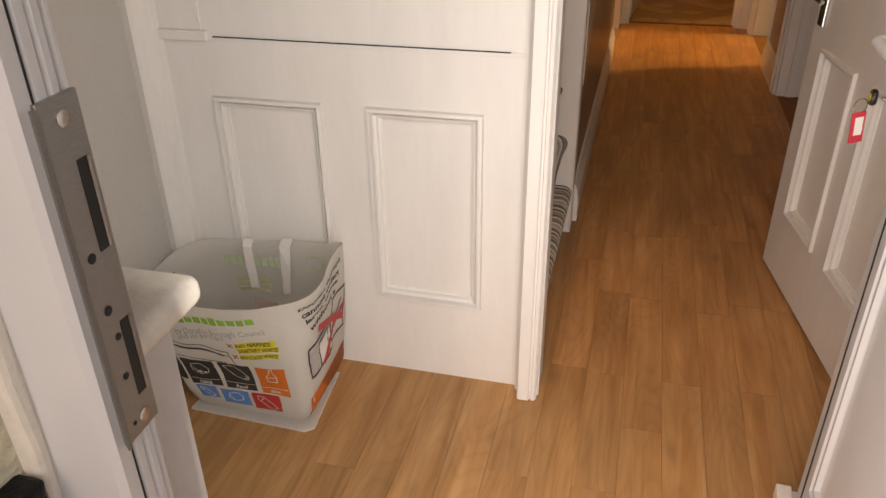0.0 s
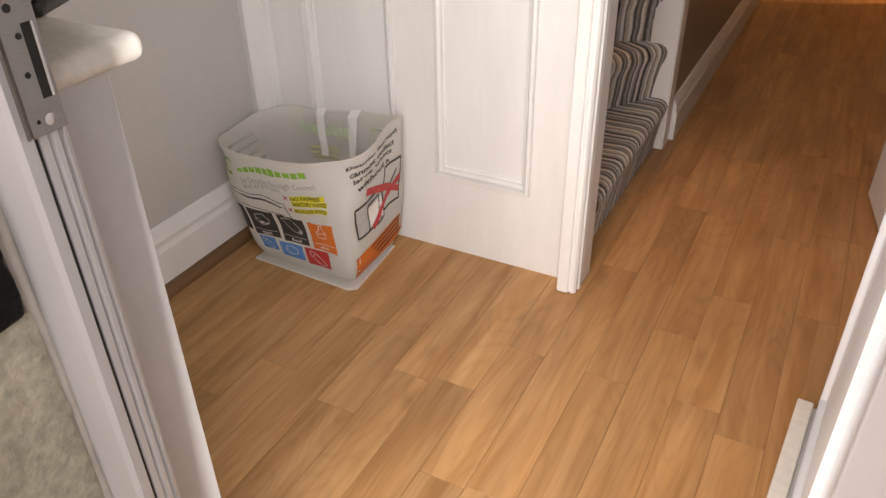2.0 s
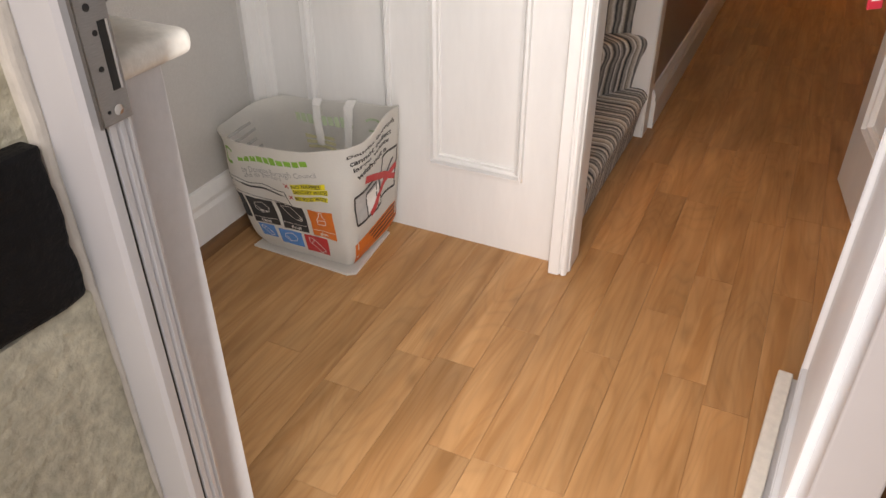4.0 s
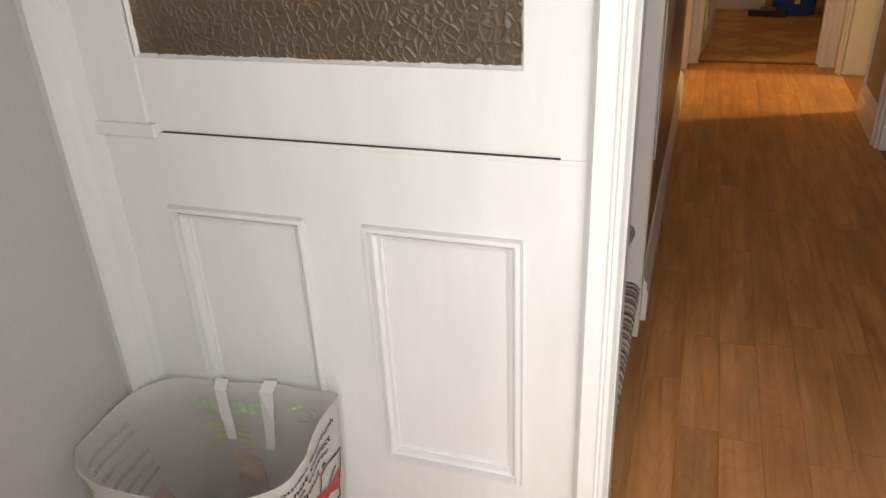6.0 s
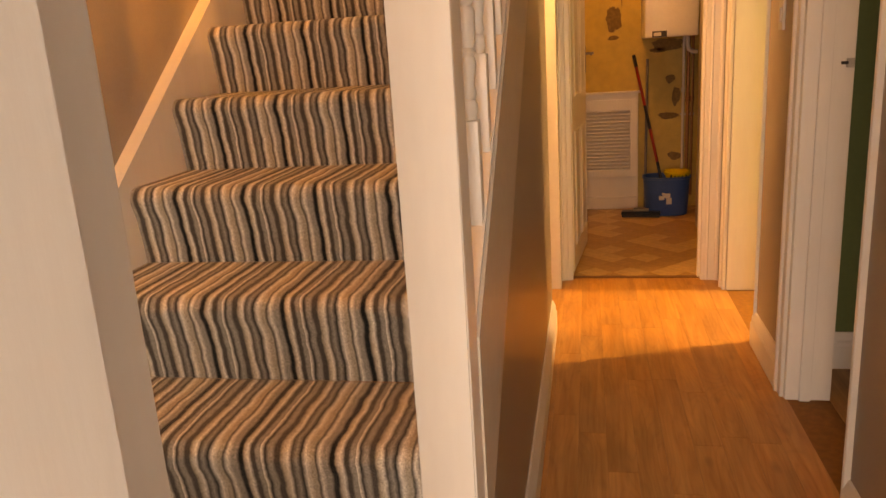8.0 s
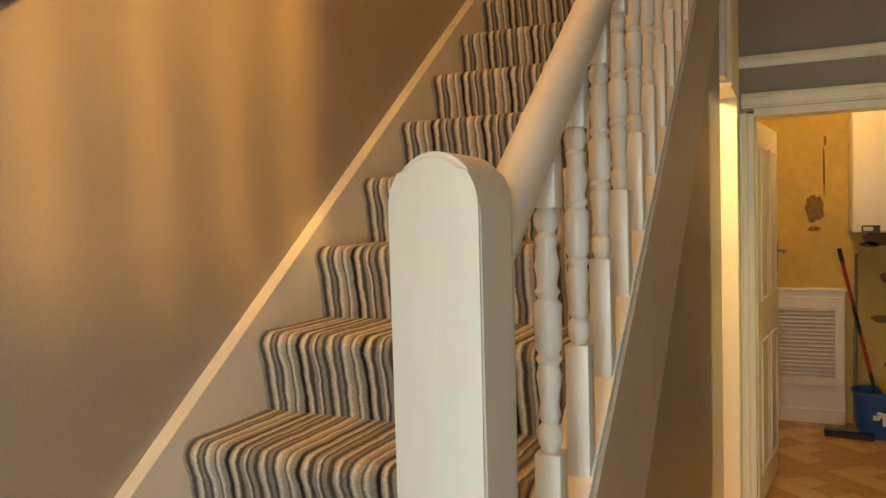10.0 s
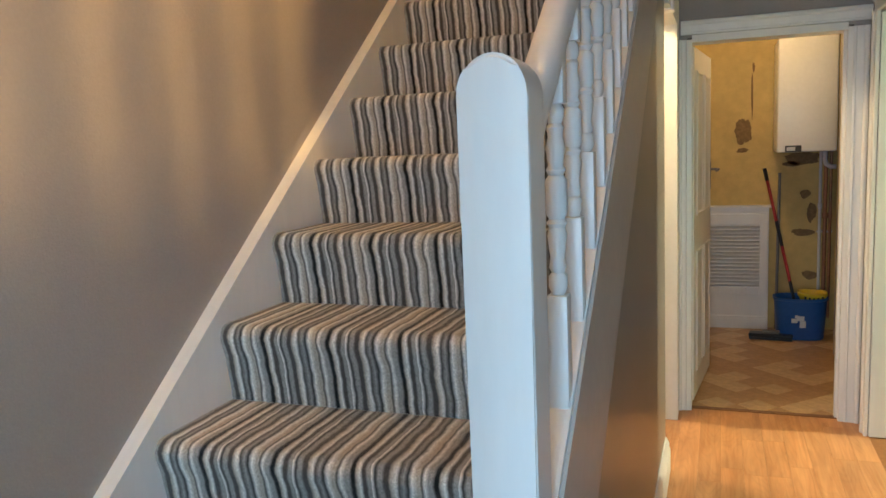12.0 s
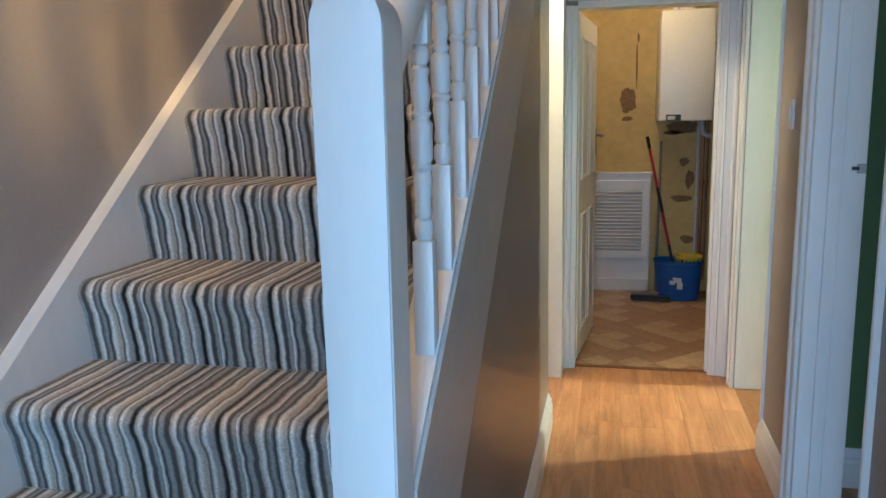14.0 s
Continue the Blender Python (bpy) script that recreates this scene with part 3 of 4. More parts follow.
# side piece against the wall and the post at the opening
fr_prof = [(-0.05, 0.0), (-0.05, -0.060), (-0.030, -0.066), (-0.020, -0.060), (-0.012, -0.030), (0.0, -0.024), (0.004, 0.0)]
part("wall_piece", prism([(a, b) for a, b in fr_prof], "z", 0, 2.06), WHITE, screen)
post_prof = [(0.0, 0.058), (0.0, -0.018), (0.006, -0.024), (0.010, -0.052), (0.014, -0.060), (0.040, -0.060), (0.043, -0.053), (0.046, -0.053), (0.049, -0.058), (0.056, -0.056), (0.061, -0.049), (0.060, -0.042), (0.056, -0.039), (0.057, -0.035), (0.064, -0.032), (0.065, -0.020), (0.059, -0.014), (0.059, -0.008), (0.062, -0.004), (0.062, 0.058)]
part("post", prism([(SX1 - SX0 + a, b) for a, b in post_prof], "z", 0.004, 2.06), WHITE, screen, "white post with a rounded moulded edge")

part("post_return", box(SX1 - SX0 - 0.030, SX1 - SX0 + 0.019, 0.058, 0.147, 0.004, 2.06, 0.002), WHITE, screen, "set-back lining behind the post")

# ---- stairs ----
stairs = thing("staircase", "staircase covered in striped grey, brown and cream carpet", "staircase", kind="structure")


def carpet_step(profile, along, origin, inward, u0, length, end_round=0.0, taper=None):
    """One carpeted step. profile: (depth inward, height) from the riser's foot over the nosing to the tread's back; u runs along the nosing."""
    bm = bmesh.new()
    uvl = bm.loops.layers.uv.new("UVMap")
    al, inw, o = Vector((*along, 0)), Vector((*inward, 0)), Vector(origin)
    cols = 25
    grid, dist = [], [0.0]
    for (d0, z0), (d1, z1) in zip(profile, profile[1:]):
        dist.append(dist[-1] + math.hypot(d1 - d0, z1 - z0))
    for i in range(cols):
        u = length * i / (cols - 1)
        row = []
        for j, (d, z) in enumerate(profile):
            back = 0.0
            if end_round:
                e = min(u, length - u)
                if e < end_round:
                    back = (end_round - math.sqrt(max(end_round ** 2 - (end_round - e) ** 2, 0))) * (1 if j < len(profile) - 2 else 0)
            dd = d + back
            if taper and j >= len(profile) - 1:
                dd = taper(u)
            row.append((bm.verts.new(o + al * u + inw * dd + Vector((0, 0, z))), u0 + u, dist[j]))
        grid.append(row)
    for p, q in zip(grid, grid[1:]):
        for j in range(len(profile) - 1):
            f = bm.faces.new((p[j][0], q[j][0], q[j + 1][0], p[j + 1][0]))
            for loop, c in zip(f.loops, (p[j], q[j], q[j + 1], p[j + 1])):
                loop[uvl].uv = (c[1], c[2])
    return part("step", bm, CARPET, stairs, smooth=True)


R = 0.030


def step_profile(back):
    foot, nose = 0.030, 0.0
    return [(foot, 0.0), (foot - 0.004, 0.04), (foot - 0.016, RISE - 0.075)] + [(R - R * math.cos(radians(a)), RISE - R + R * math.sin(radians(a))) for a in (-20, 10, 40, 65, 90)] + [(back * 0.5, RISE - 0.001), (back, RISE)]


PIVOT = Vector((-0.03, 2.06))
for k in range(4, 16):
    y = NOSE6 + (k - 6) * GOING
    carpet_step(step_profile(GOING + 0.028 if k < 15 else 0.9), (1, 0), (STAIR_L + 0.030, y, (k - 1) * RISE), (0, 1), 0.0, -STAIR_L - 0.032)
# three winders that turn about the newel
for k, ang in ((1, -90), (2, -122), (3, -152)):
    a = radians(ang)
    out = Vector((math.cos(a), math.sin(a)))
    inward = Vector((out.y, -out.x))
    length = {1: 0.755, 2: 1.0, 3: 0.96}[k]
    start = PIVOT + out * 0.03 + inward * (-0.035)
    carpet_step(step_profile(0.62 if k == 1 else 0.5), out, (start.x, start.y, (k - 1) * RISE), inward, 0.1 * k, length)

# wall string, outer string, newel and balusters
def slope_board(y0, y1, lo, hi, x0, x1):
    return prism([(y0, nose_z(y0) + lo), (y1, nose_z(y1) + lo), (y1, nose_z(y1) + hi), (y0, nose_z(y0) + hi)], "x", x0, x1)


part("wall_string", slope_board(1.75, 4.28, -0.30, 0.036, STAIR_L, STAIR_L + 0.037), WHITE, stairs, "white painted string board along the wall")
part("string_end", prism([(4.28, 2.2), (6.0, 2.2), (6.0, nose_z(4.28) + 0.10), (4.6, nose_z(4.28) + 0.10), (4.45, nose_z(4.28) + 0.09), (4.36, nose_z(4.28) + 0.075), (4.28, nose_z(4.28) + 0.036)], "x", STAIR_L, STAIR_L + 0.037), WHITE, stairs)
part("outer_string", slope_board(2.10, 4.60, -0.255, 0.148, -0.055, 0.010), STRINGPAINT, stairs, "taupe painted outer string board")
part("string_cap", slope_board(2.10, 4.60, 0.148, 0.165, -0.060, 0.004), WHITE, stairs, "white capping of the outer string")

# unseen boards, added so the passage lamp doesn't leak through the steps
part("light_stop", slope_board(2.45, 4.60, -0.345, -0.315, STAIR_L + 0.002, -0.062), CEIL, stairs, "unseen board added under the steps to stop lamp light")
part("light_stop_end", box(STAIR_L + 0.002, -0.062, 4.601, 4.625, 2.30, 2.849), CEIL, stairs)

bal = thing("balustrade", "white painted stair balustrade with turned balusters and a rounded newel", "balustrade", kind="structure")
NX0, NX1, NY0, NY1 = -0.083, 0.007, 2.010, 2.100
bm = bmesh.new()
w = (NX1 - NX0) / 2
outline = [(NX0, 0.0), (NX1, 0.0), (NX1, 1.555)] + [((NX0 + NX1) / 2 + w * math.cos(radians(a)), 1.555 + 0.052 * math.sin(radians(a))) for a in range(10, 180, 10)] + [(NX0, 1.555)]
prism(outline, "y", NY0, NY1, bm)
bmesh.ops.bevel(bm, geom=[e for e in bm.edges if abs(e.verts[0].co.y - e.verts[1].co.y) < 1e-4], offset=0.006, segments=3, affect="EDGES")
part("newel_post", bm, WHITE, bal, "square white newel with a domed top", smooth=True)
rail = [(p * 0.74, q * 0.85) for p, q in [(0.030, -0.02), (0.034, 0.0), (0.030, 0.018), (0.018, 0.031), (0.0, 0.035), (-0.018, 0.031), (-0.030, 0.018), (-0.034, 0.0), (-0.030, -0.02), (-0.024, -0.03), (0.024, -0.03)]]
hy = lambda y: nose_z(y) + 0.740
part("handrail", sweep(rail, (-0.018, 2.1005, hy(2.1005)), (-0.018, 4.66, hy(4.66))), WHITE, bal, "rounded white handrail", smooth=True)


def baluster_mesh(h):
    """A turned spindle with square ends; h is its height."""
    bm = box(-0.0165, 0.0165, -0.0165, 0.0165, 0, 0.185, 0.002)
    box(-0.0165, 0.0165, -0.0165, 0.0165, h - 0.09, h, 0.002, bm=bm)
    a, b = 0.185, h - 0.09
    m = (a + b) / 2 + 0.02
    p = [(0.012, a), (0.0175, a + 0.012), (0.0175, a + 0.03), (0.012, a + 0.036), (0.0165, a + 0.044), (0.0135, a + 0.06), (0.0185, m - 0.075), (0.0145, m - 0.062), (0.0195, m - 0.055), (0.0145, m - 0.048), (0.0195, m - 0.042),
         (0.0195, m - 0.005), (0.0205, m + 0.012), (0.0135, m + 0.02), (0.0185, m + 0.028), (0.0135, m + 0.036), (0.0185, m + 0.06), (0.0135, b - 0.05), (0.0165, b - 0.036), (0.012, b - 0.03), (0.0175, b - 0.02), (0.0175, b - 0.01), (0.012, b)]
    p = [(r * 0.86, z) for r, z in p]
    lathe(p, 12, bm)
    return bm


spindle = None
for i in range(17):
    y = 2.285 + 0.145 * i
    z0 = nose_z(y) + 0.152
    if spindle is None:
        spindle = part("baluster", baluster_mesh(0.575), WHITE, bal, smooth=True)
        ob = spindle
    else:
        ob = new("baluster", spindle.data)
        ob.parent = bal
    ob.location = (-0.016, y, z0)
# unseen landing balusters and rail, added to streak the lamp light on the wall
for i in range(11):
    ob = new("baluster", spindle.data)
    ob.parent = bal
    ob.location, ob.scale = (0.09, 1.23 + 0.115 * i, 3.0), (1, 1, 1.5)
part("unseen_landing_rail", sweep(rail, (0.09, 1.15, 3.89), (0.09, 2.42, 3.89)), WHITE, bal, smooth=True)
part("upper_post", box(-0.055, 0.035, 4.66, 4.75, 2.05, 3.7, 0.006), WHITE, bal, "white upper newel that hangs past the floor edge")
structure("landing_floor", box(0.05, 1.1, 1.15, 4.6, 2.951, 3.0), CEIL, "upstairs landing floor", "floor")

# dado rail on the stair wall
dado = [(0, -0.042), (-0.016, -0.036), (-0.018, -0.016), (-0.026, -0.010), (-0.020, 0.002), (-0.030, 0.014), (-0.030, 0.036), (0, 0.042)]
dz = 1.825 - nose_z(2.035)
structure("dado_rail", sweep([(-a, b) for a, b in dado], (STAIR_L, 1.3, nose_z(1.3) + dz), (STAIR_L, 4.5, nose_z(4.5) + dz)), WHITE, "cream moulded dado rail that climbs with the stairs", "trim")

# ---- inner door, open ----
DOOR_W = 0.79
inner = thing("inner_door", "open white porch door with sunk panels and obscured glass", "door", kind="structure")
panel_door(inner, DOOR_W, (0.012, 0.225, 0.742, 0.985, 1.85, 2.02), [(0.10, 0.345), (0.445, 0.69)], 0.04, GLASS, WHITE)
hx, hy_ = 0.787, 1.176
fx, fy = 0.657, 1.955
ang = math.degrees(math.atan2(fy - hy_, fx - hx))
# local x runs from the free edge to the hinge, the panelled face looks to the passage
inner.matrix_world = pose(fx, fy, 0, 0, 0, ang + 180)
lev = part("lever_handle", box(0.035, 0.075, -0.009, 0.001, 0.790, 0.930, 0.003), CHROME, inner, "chrome lever handle on a tall plate")
part("lever", tube([(0.055, -0.004, 0.880), (0.055, -0.045, 0.880), (0.058, -0.052, 0.880), (0.075, -0.054, 0.878), (0.155, -0.052, 0.873)], [0.009, 0.008, 0.009, 0.008, 0.006], 10), CHROME, lev, smooth=True)
part("lock_face", box(-0.002, 0.001, 0.009, 0.031, 0.79, 0.95), CHROME, inner, "steel lock face in the door's edge")
structure("door_jamb_inner", box(0.80, WALL_N, SCREEN_Y - 0.05, SCREEN_Y + 0.08, 0, 2.06, 0.003), WHITE, "white painted jamb of the porch door", "door frame")

# ---- front door and its frame ----
fd = thing("front_door_frame", "white plastic front door frame with rebates", "door frame", kind="structure")
part("jamb", prism([(-0.255, -0.030), (-0.255, -0.088), (-0.186, -0.088), (-0.180, -0.083), (-0.180, -0.070), (-0.186, -0.069), (-0.186, -0.066), (-0.180, -0.064), (-0.180, -0.056), (-0.184, -0.053), (-0.180, -0.050), (-0.180, -0.044), (-0.186, -0.041), (-0.181, -0.037), (-0.183, -0.032), (-0.19, -0.030)], "z", 0, 2.12), UPVC, fd)
part("gasket", box(-0.1855, -0.1815, -0.0690, -0.0662, 0, 2.05), DARKHOLE, fd, "thin black rubber gasket")
part("jamb", prism([(0.735, 0.0), (0.735, -0.088), (0.676, -0.088), (0.67, -0.082), (0.67, 0.0)], "z", 0, 2.12), UPVC, fd)
part("head", box(-0.18, 0.67, -0.088, 0, 2.06, 2.12), UPVC, fd)
part("sill", box(-0.18, 0.67, -0.09, 0.0, -0.02, 0.016, 0.004), UPVC, fd)
plate = thing("strike_plate", "long grey steel lock keep screwed to the door frame", "strike plate")
bm = box(-0.181, -0.1765, -0.072, -0.033, 0.872, 1.150, 0.001)
part("plate", bm, STEEL, plate)
part("lip", prism([(-0.1765, -0.072), (-0.170, -0.079), (-0.172, -0.081), (-0.181, -0.074)], "z", 0.875, 1.147), STEEL, plate)
for z0, z1, y0 in ((1.035, 1.105, -0.050), (0.905, 0.975, -0.050)):
    part("slot", box(-0.1768, -0.1760, y0, y0 + 0.010, z0, z1), DARKHOLE, plate)
    part("slot_edge", box(-0.1766, -0.1752, y0 + 0.009, y0 + 0.012, z0, z1), CHROME, plate)
for z, r, y in ((1.135, 0.006, -0.052), (0.885, 0.006, -0.050), (1.035, 0.004, -0.060), (0.99, 0.004, -0.058), (0.965, 0.003, -0.055), (0.93, 0.003, -0.058), (0.886, 0.002, -0.062)):
    bm = set_back(lathe([(r, 0), (r, 0.0006), (r * 0.55, 0.0010)], 12), Matrix.Translation((-0.1764, y, z)) @ Matrix.Rotation(radians(90), 4, "Y"))
    part("screw", bm, CHROME if r > 0.005 else DARKHOLE, plate)

# leaf of the front door, open against the side
leaf = thing("front_door", "open white plastic front door with grooved panels", "door", kind="structure")
L0, LW = 0.03, 0.80
bm = box(0, LW, 0, 0.06, 0.03, 2.05, 0.003)
part("leaf", bm, UPVC, leaf)
for a, b, z0, z1 in ((0.10, 0.70, 0.14, 0.95), (0.10, 0.70, 1.10, 1.93)):
    bm = bmesh.new()
    loops = []
    for d, y in [(0, 0), (0.004, -0.010), (0.014, -0.010), (0.018, -0.005), (0.026, -0.005), (0.030, -0.009), (0.040, -0.009), (0.046, -0.002), (0.06, 0.006)]:
        loops.append([bm.verts.new(c) for c in ((a + d, y, z0 + d), (b - d, y, z0 + d), (b - d, y, z1 - d), (a + d, y, z1 - d))])
    for p, q in zip(loops, loops[1:]):
        for i in range(4):
            bm.faces.new((p[i], p[(i + 1) % 4], q[(i + 1) % 4], q[i]))
    part("moulding", bm, UPVC, leaf)
part("gasket", box(0.040, 0.044, -0.002, 0.002, 0.035, 2.045), DARKHOLE, leaf, "black rubber gasket line")
part("drip_bar", box(0.0, LW, -0.045, -0.014, 0.012, 0.05, 0.003), CREAM, leaf, "cream weather bar along the bottom")
part("drip_channel", box(0.0, LW, -0.014, 0.0, 0.012, 0.036, 0.001), CABINET, leaf)
hd = part("handle_plate", box(0.02, 0.055, -0.012, 0.0, 0.815, 1.055, 0.004), UPVC, leaf, "white lever handle plate")
part("lever", tube([(0.037, -0.008, 1.0), (0.037, -0.060, 1.0), (0.030, -0.074, 1.0), (0.032, -0.080, 0.998), (0.16, -0.074, 0.998)], 0.010, 10), UPVC, hd, smooth=True)
part("cylinder", set_back(lathe([(0.009, 0), (0.009, 0.014)], 12), Matrix.Translation((0.037, -0.010, 0.915)) @ Matrix.Rotation(radians(90), 4, "X")), CHROME, leaf)
leaf.matrix_world = pose(0.612, 0.87, 0, 0, 0, -94)
key = thing("key", "key with a black and yellow head in the front door lock", "key")
part("key_blade", box(-0.004, 0.004, -0.022, 0.0, -0.001, 0.001), CHROME, key)
part("key_head", set_back(lathe([(0.012, -0.004), (0.0135, 0.0), (0.012, 0.004)], 14), Matrix.Translation((0, -0.034, 0)) @ Matrix.Rotation(radians(90), 4, "X")), LEATHER, key)
part("key_badge", set_back(lathe([(0.006, 0), (0.006, 0.001)], 12), Matrix.Translation((0, -0.0385, 0)) @ Matrix.Rotation(radians(90), 4, "X")), YPLASTIC, key)
key.matrix_world = leaf.matrix_world @ pose(0.037, -0.034, 0.915)
tagf = thing("key_fob", "red plastic key fob with a blank white paper insert", "key fob")
part("fob", box(-0.012, 0.012, -0.002, 0.002, -0.062, -0.010, 0.0018), KEYRED, tagf)
part("paper", box(-0.007, 0.007, -0.0028, 0.0028, -0.048, -0.018), INK["white"], tagf)
part("ring", tube([(0.012 * math.cos(a), 0, 0.012 * math.sin(a)) for a in [i * math.pi / 8 for i in range(17)]], 0.0009, 6), CHROME, tagf)
tagf.matrix_world = leaf.matrix_world @ pose(0.045, -0.084, 0.902, 0, 6, -60)

# ---- shelf cabinet beside the front door ----
cab = thing("meter_cabinet", "grey painted meter cabinet with a rounded cream top", "cabinet")
part("body", box(WALL_L, -0.222, -0.028, 0.062, 0.002, 0.890, 0.002), CABINET, cab)
part("top", box(WALL_L, -0.208, -0.030, 0.108, 0.890, 0.922, 0.013, seg=4), CREAM, cab, "thick cream top with a rounded edge", smooth=True)
wal = thing("wallet", "folded black leather wallet on the cabinet top", "wallet")
for i, (z, dx, rot) in enumerate(((0.0, 0.0, 0), (0.024, -0.006, 4))):
    b = box(-0.060, 0.060, -0.042, 0.042, z, z + 0.020, 0.008, seg=3)
    part("flap", set_back(b, pose(dx, 0, 0, 0, rot * 0.6, rot)), LEATHER, wal, smooth=True)
part("lining", box(-0.05, 0.05, -0.036, 0.036, 0.0195, 0.0245), INK["grey"], wal)
wal.matrix_world = pose(-0.411, 0.096, 0.923, 0, 0, 25)

# ---- outside reveal at the left of the front door ----
rev = thing("door_surround", "rough cream painted surround with a black painted block", "door surround", kind="structure")


def rough_block(x0, x1, y0, y1, z0, z1, amount, seed, cuts=16):
    b = box(x0, x1, y0, y1, z0, z1, 0.006)
    bmesh.ops.subdivide_edges(b, edges=list(b.edges), cuts=cuts, use_grid_fill=True)
    for v in b.verts:
        v.co += noise.noise_vector(v.co * 22 + Vector((seed, 0, 0))) * amount + noise.noise_vector(v.co * 70) * amount * 0.5
    return b


part("lower_stone", rough_block(-0.50, -0.236, -0.55, -0.098, -0.12, 0.672, 0.004, 1), STONE, rev, smooth=True)
part("black_block", rough_block(-0.50, -0.230, -0.55, -0.108, 0.674, 0.862, 0.004, 3), BLACKPAINT, rev, "black painted block with ragged edges", smooth=True)
part("sealant", rough_block(-0.262, -0.240, -0.104, -0.086, -0.05, 2.0, 0.003, 7, 30), CREAM, rev, smooth=True)
part("ledge", rough_block(-0.55, -0.268, -0.55, -0.095, 0.872, 0.925, 0.001, 5, 4), UPVC, rev, "white ledge over the black block")
part("upper_reveal", box(-0.60, -0.290, -0.55, -0.095, 0.925, 2.3, 0.004), UPVC, rev)

# ---- recycling bag ----
bag = thing("recycling_bag", "open white woven recycling bag with coloured prints on the laminate floor", "bag")


def bag_at(px, py, v, off=0.0):
    """A point of the bag's skin: (px, py) on the rim of the unit square, v from the floor to the rim."""
    soft_n = 2.5 if px < 0 else (2.9 if py < 0 else 5.0)
    n = 14 + (soft_n - 14) * min(1, v * 1.15) ** 0.8
    k = 1 / (abs(px) ** n + abs(py) ** n) ** (1 / n)
    x, y = px * k, py * k
    e = v ** 1.15
    cx, cy = -0.662 + (-0.708 + 0.662) * e, 0.972 + (0.962 - 0.972) * e
    hx_, hy2 = 0.160 + (0.240 - 0.160) * e, 0.126 + (0.158 - 0.126) * e
    tuck = 1 - 0.10 * max(0, 0.10 - v) / 0.10
    h = 0.352 - 0.022 * max(0, -y) * (1 - abs(x)) + 0.030 * x + 0.012 * math.sin(3 * math.atan2(y, x) + 0.6)
    p = Vector((cx + x * hx_ * tuck, cy + y * hy2 * tuck, 0.008 + v * h))
    p += noise.noise_vector(p * 8) * 0.011 * min(1, v * 3) + noise.noise_vector(p * 26) * 0.0030 * min(1, v * 3)
    d = Vector((x / hx_, y / hy2, 0.12)).normalized()
    return p + d * off


def bag_ring(n):
    side = n // 4
    sq = [(-1 + 2 * i / side, -1) for i in range(side)] + [(1, -1 + 2 * i / side) for i in range(side)] + [(1 - 2 * i / side, 1) for i in range(side)] + [(-1, 1 - 2 * i / side) for i in range(side)]
    return sq


bm = bmesh.new()
sq = bag_ring(96)
levels = [0, 0.03, 0.08, 0.15, 0.25, 0.35, 0.45, 0.55, 0.65, 0.75, 0.85, 0.93, 1.0]
outer = [[bm.verts.new(bag_at(px, py, v)) for px, py in sq] for v in levels]
inner_r = [[bm.verts.new(bag_at(px, py, v, -0.002)) for px, py in sq] for v in levels]
for rings in (outer, inner_r):
    for a, b in zip(rings, rings[1:]):
        for i in range(len(sq)):
            j = (i + 1) % len(sq)
            bm.faces.new((a[i], a[j], b[j], b[i]))
for i in range(len(sq)):
    j = (i + 1) % len(sq)
    bm.faces.new((outer[-1][i], outer[-1][j], inner_r[-1][j], inner_r[-1][i]))
bm.faces.new(outer[0])
bm.faces.new(inner_r[0])
part("bag_body", bm, BAGWHITE, bag, smooth=True)
part("rim_hem", tube([bag_at(px, py, 1.0) for px, py in sq + sq[:1]], 0.0016, 6), BAGWHITE, bag)
base_pts = [(-0.826, 0.838), (-0.512, 0.826), (-0.492, 0.842), (-0.510, 1.06), (-0.81, 1.06)]
part("bottom_flap", prism(base_pts, "z", 0.001, 0.007), BAGWHITE, bag, "white stiff base flap that sticks out")


def face_point(face, a, v, off):
    """a runs -1..1 along a face as one reads it."""
    px, py = {"front": (a, -1), "right": (1, a), "back_in": (-a, 1), "left_in": (-1, a)}[face]
    return bag_at(px, py, v, off)


def decal(name, face, a0, a1, v0, v1, ink, parent=bag, off=0.0012, slant=0.0, n=8):
    bm = bmesh.new()
    g = [[bm.verts.new(face_point(face, a0 + (a1 - a0) * i / n, v0 + (v1 - v0) * j / 4 + slant * (i / n - 0.5), off)) for j in range(5)] for i in range(n + 1)]
    for p, q in zip(g, g[1:]):
        for j in range(4):
            bm.faces.new((p[j], q[j], q[j + 1], p[j + 1]))
    return part(name, bm, INK[ink], parent)


def line_art(name, face, strokes, ink, width=0.012, parent=bag, off=0.0020, aspect=1.0):
    """Thin strokes drawn on a face; points are (a, v)."""
    bm = bmesh.new()
    for pts in strokes:
        for (a0, v0), (a1, v1) in zip(pts, pts[1:]):
            d = Vector((a1 - a0, (v1 - v0) * 2))
            if d.length < 1e-6:
                continue
            nrm = Vector((-d.y, d.x)).normalized() * width / 2
            m = max(1, int(d.length / 0.08))
            for s in range(m):
                f0, f1 = s / m, (s + 1) / m
                qa = [(a0 + (a1 - a0) * f, v0 + (v1 - v0) * f) for f in (f0, f1)]
                vs = [bm.verts.new(face_point(face, a + k * nrm.x, v + k * nrm.y / 2, off)) for (a, v), k in ((qa[0], -1), (qa[1], -1), (qa[1], 1), (qa[0], 1))]
                bm.faces.new(vs)
    return part(name, bm, INK[ink], parent)


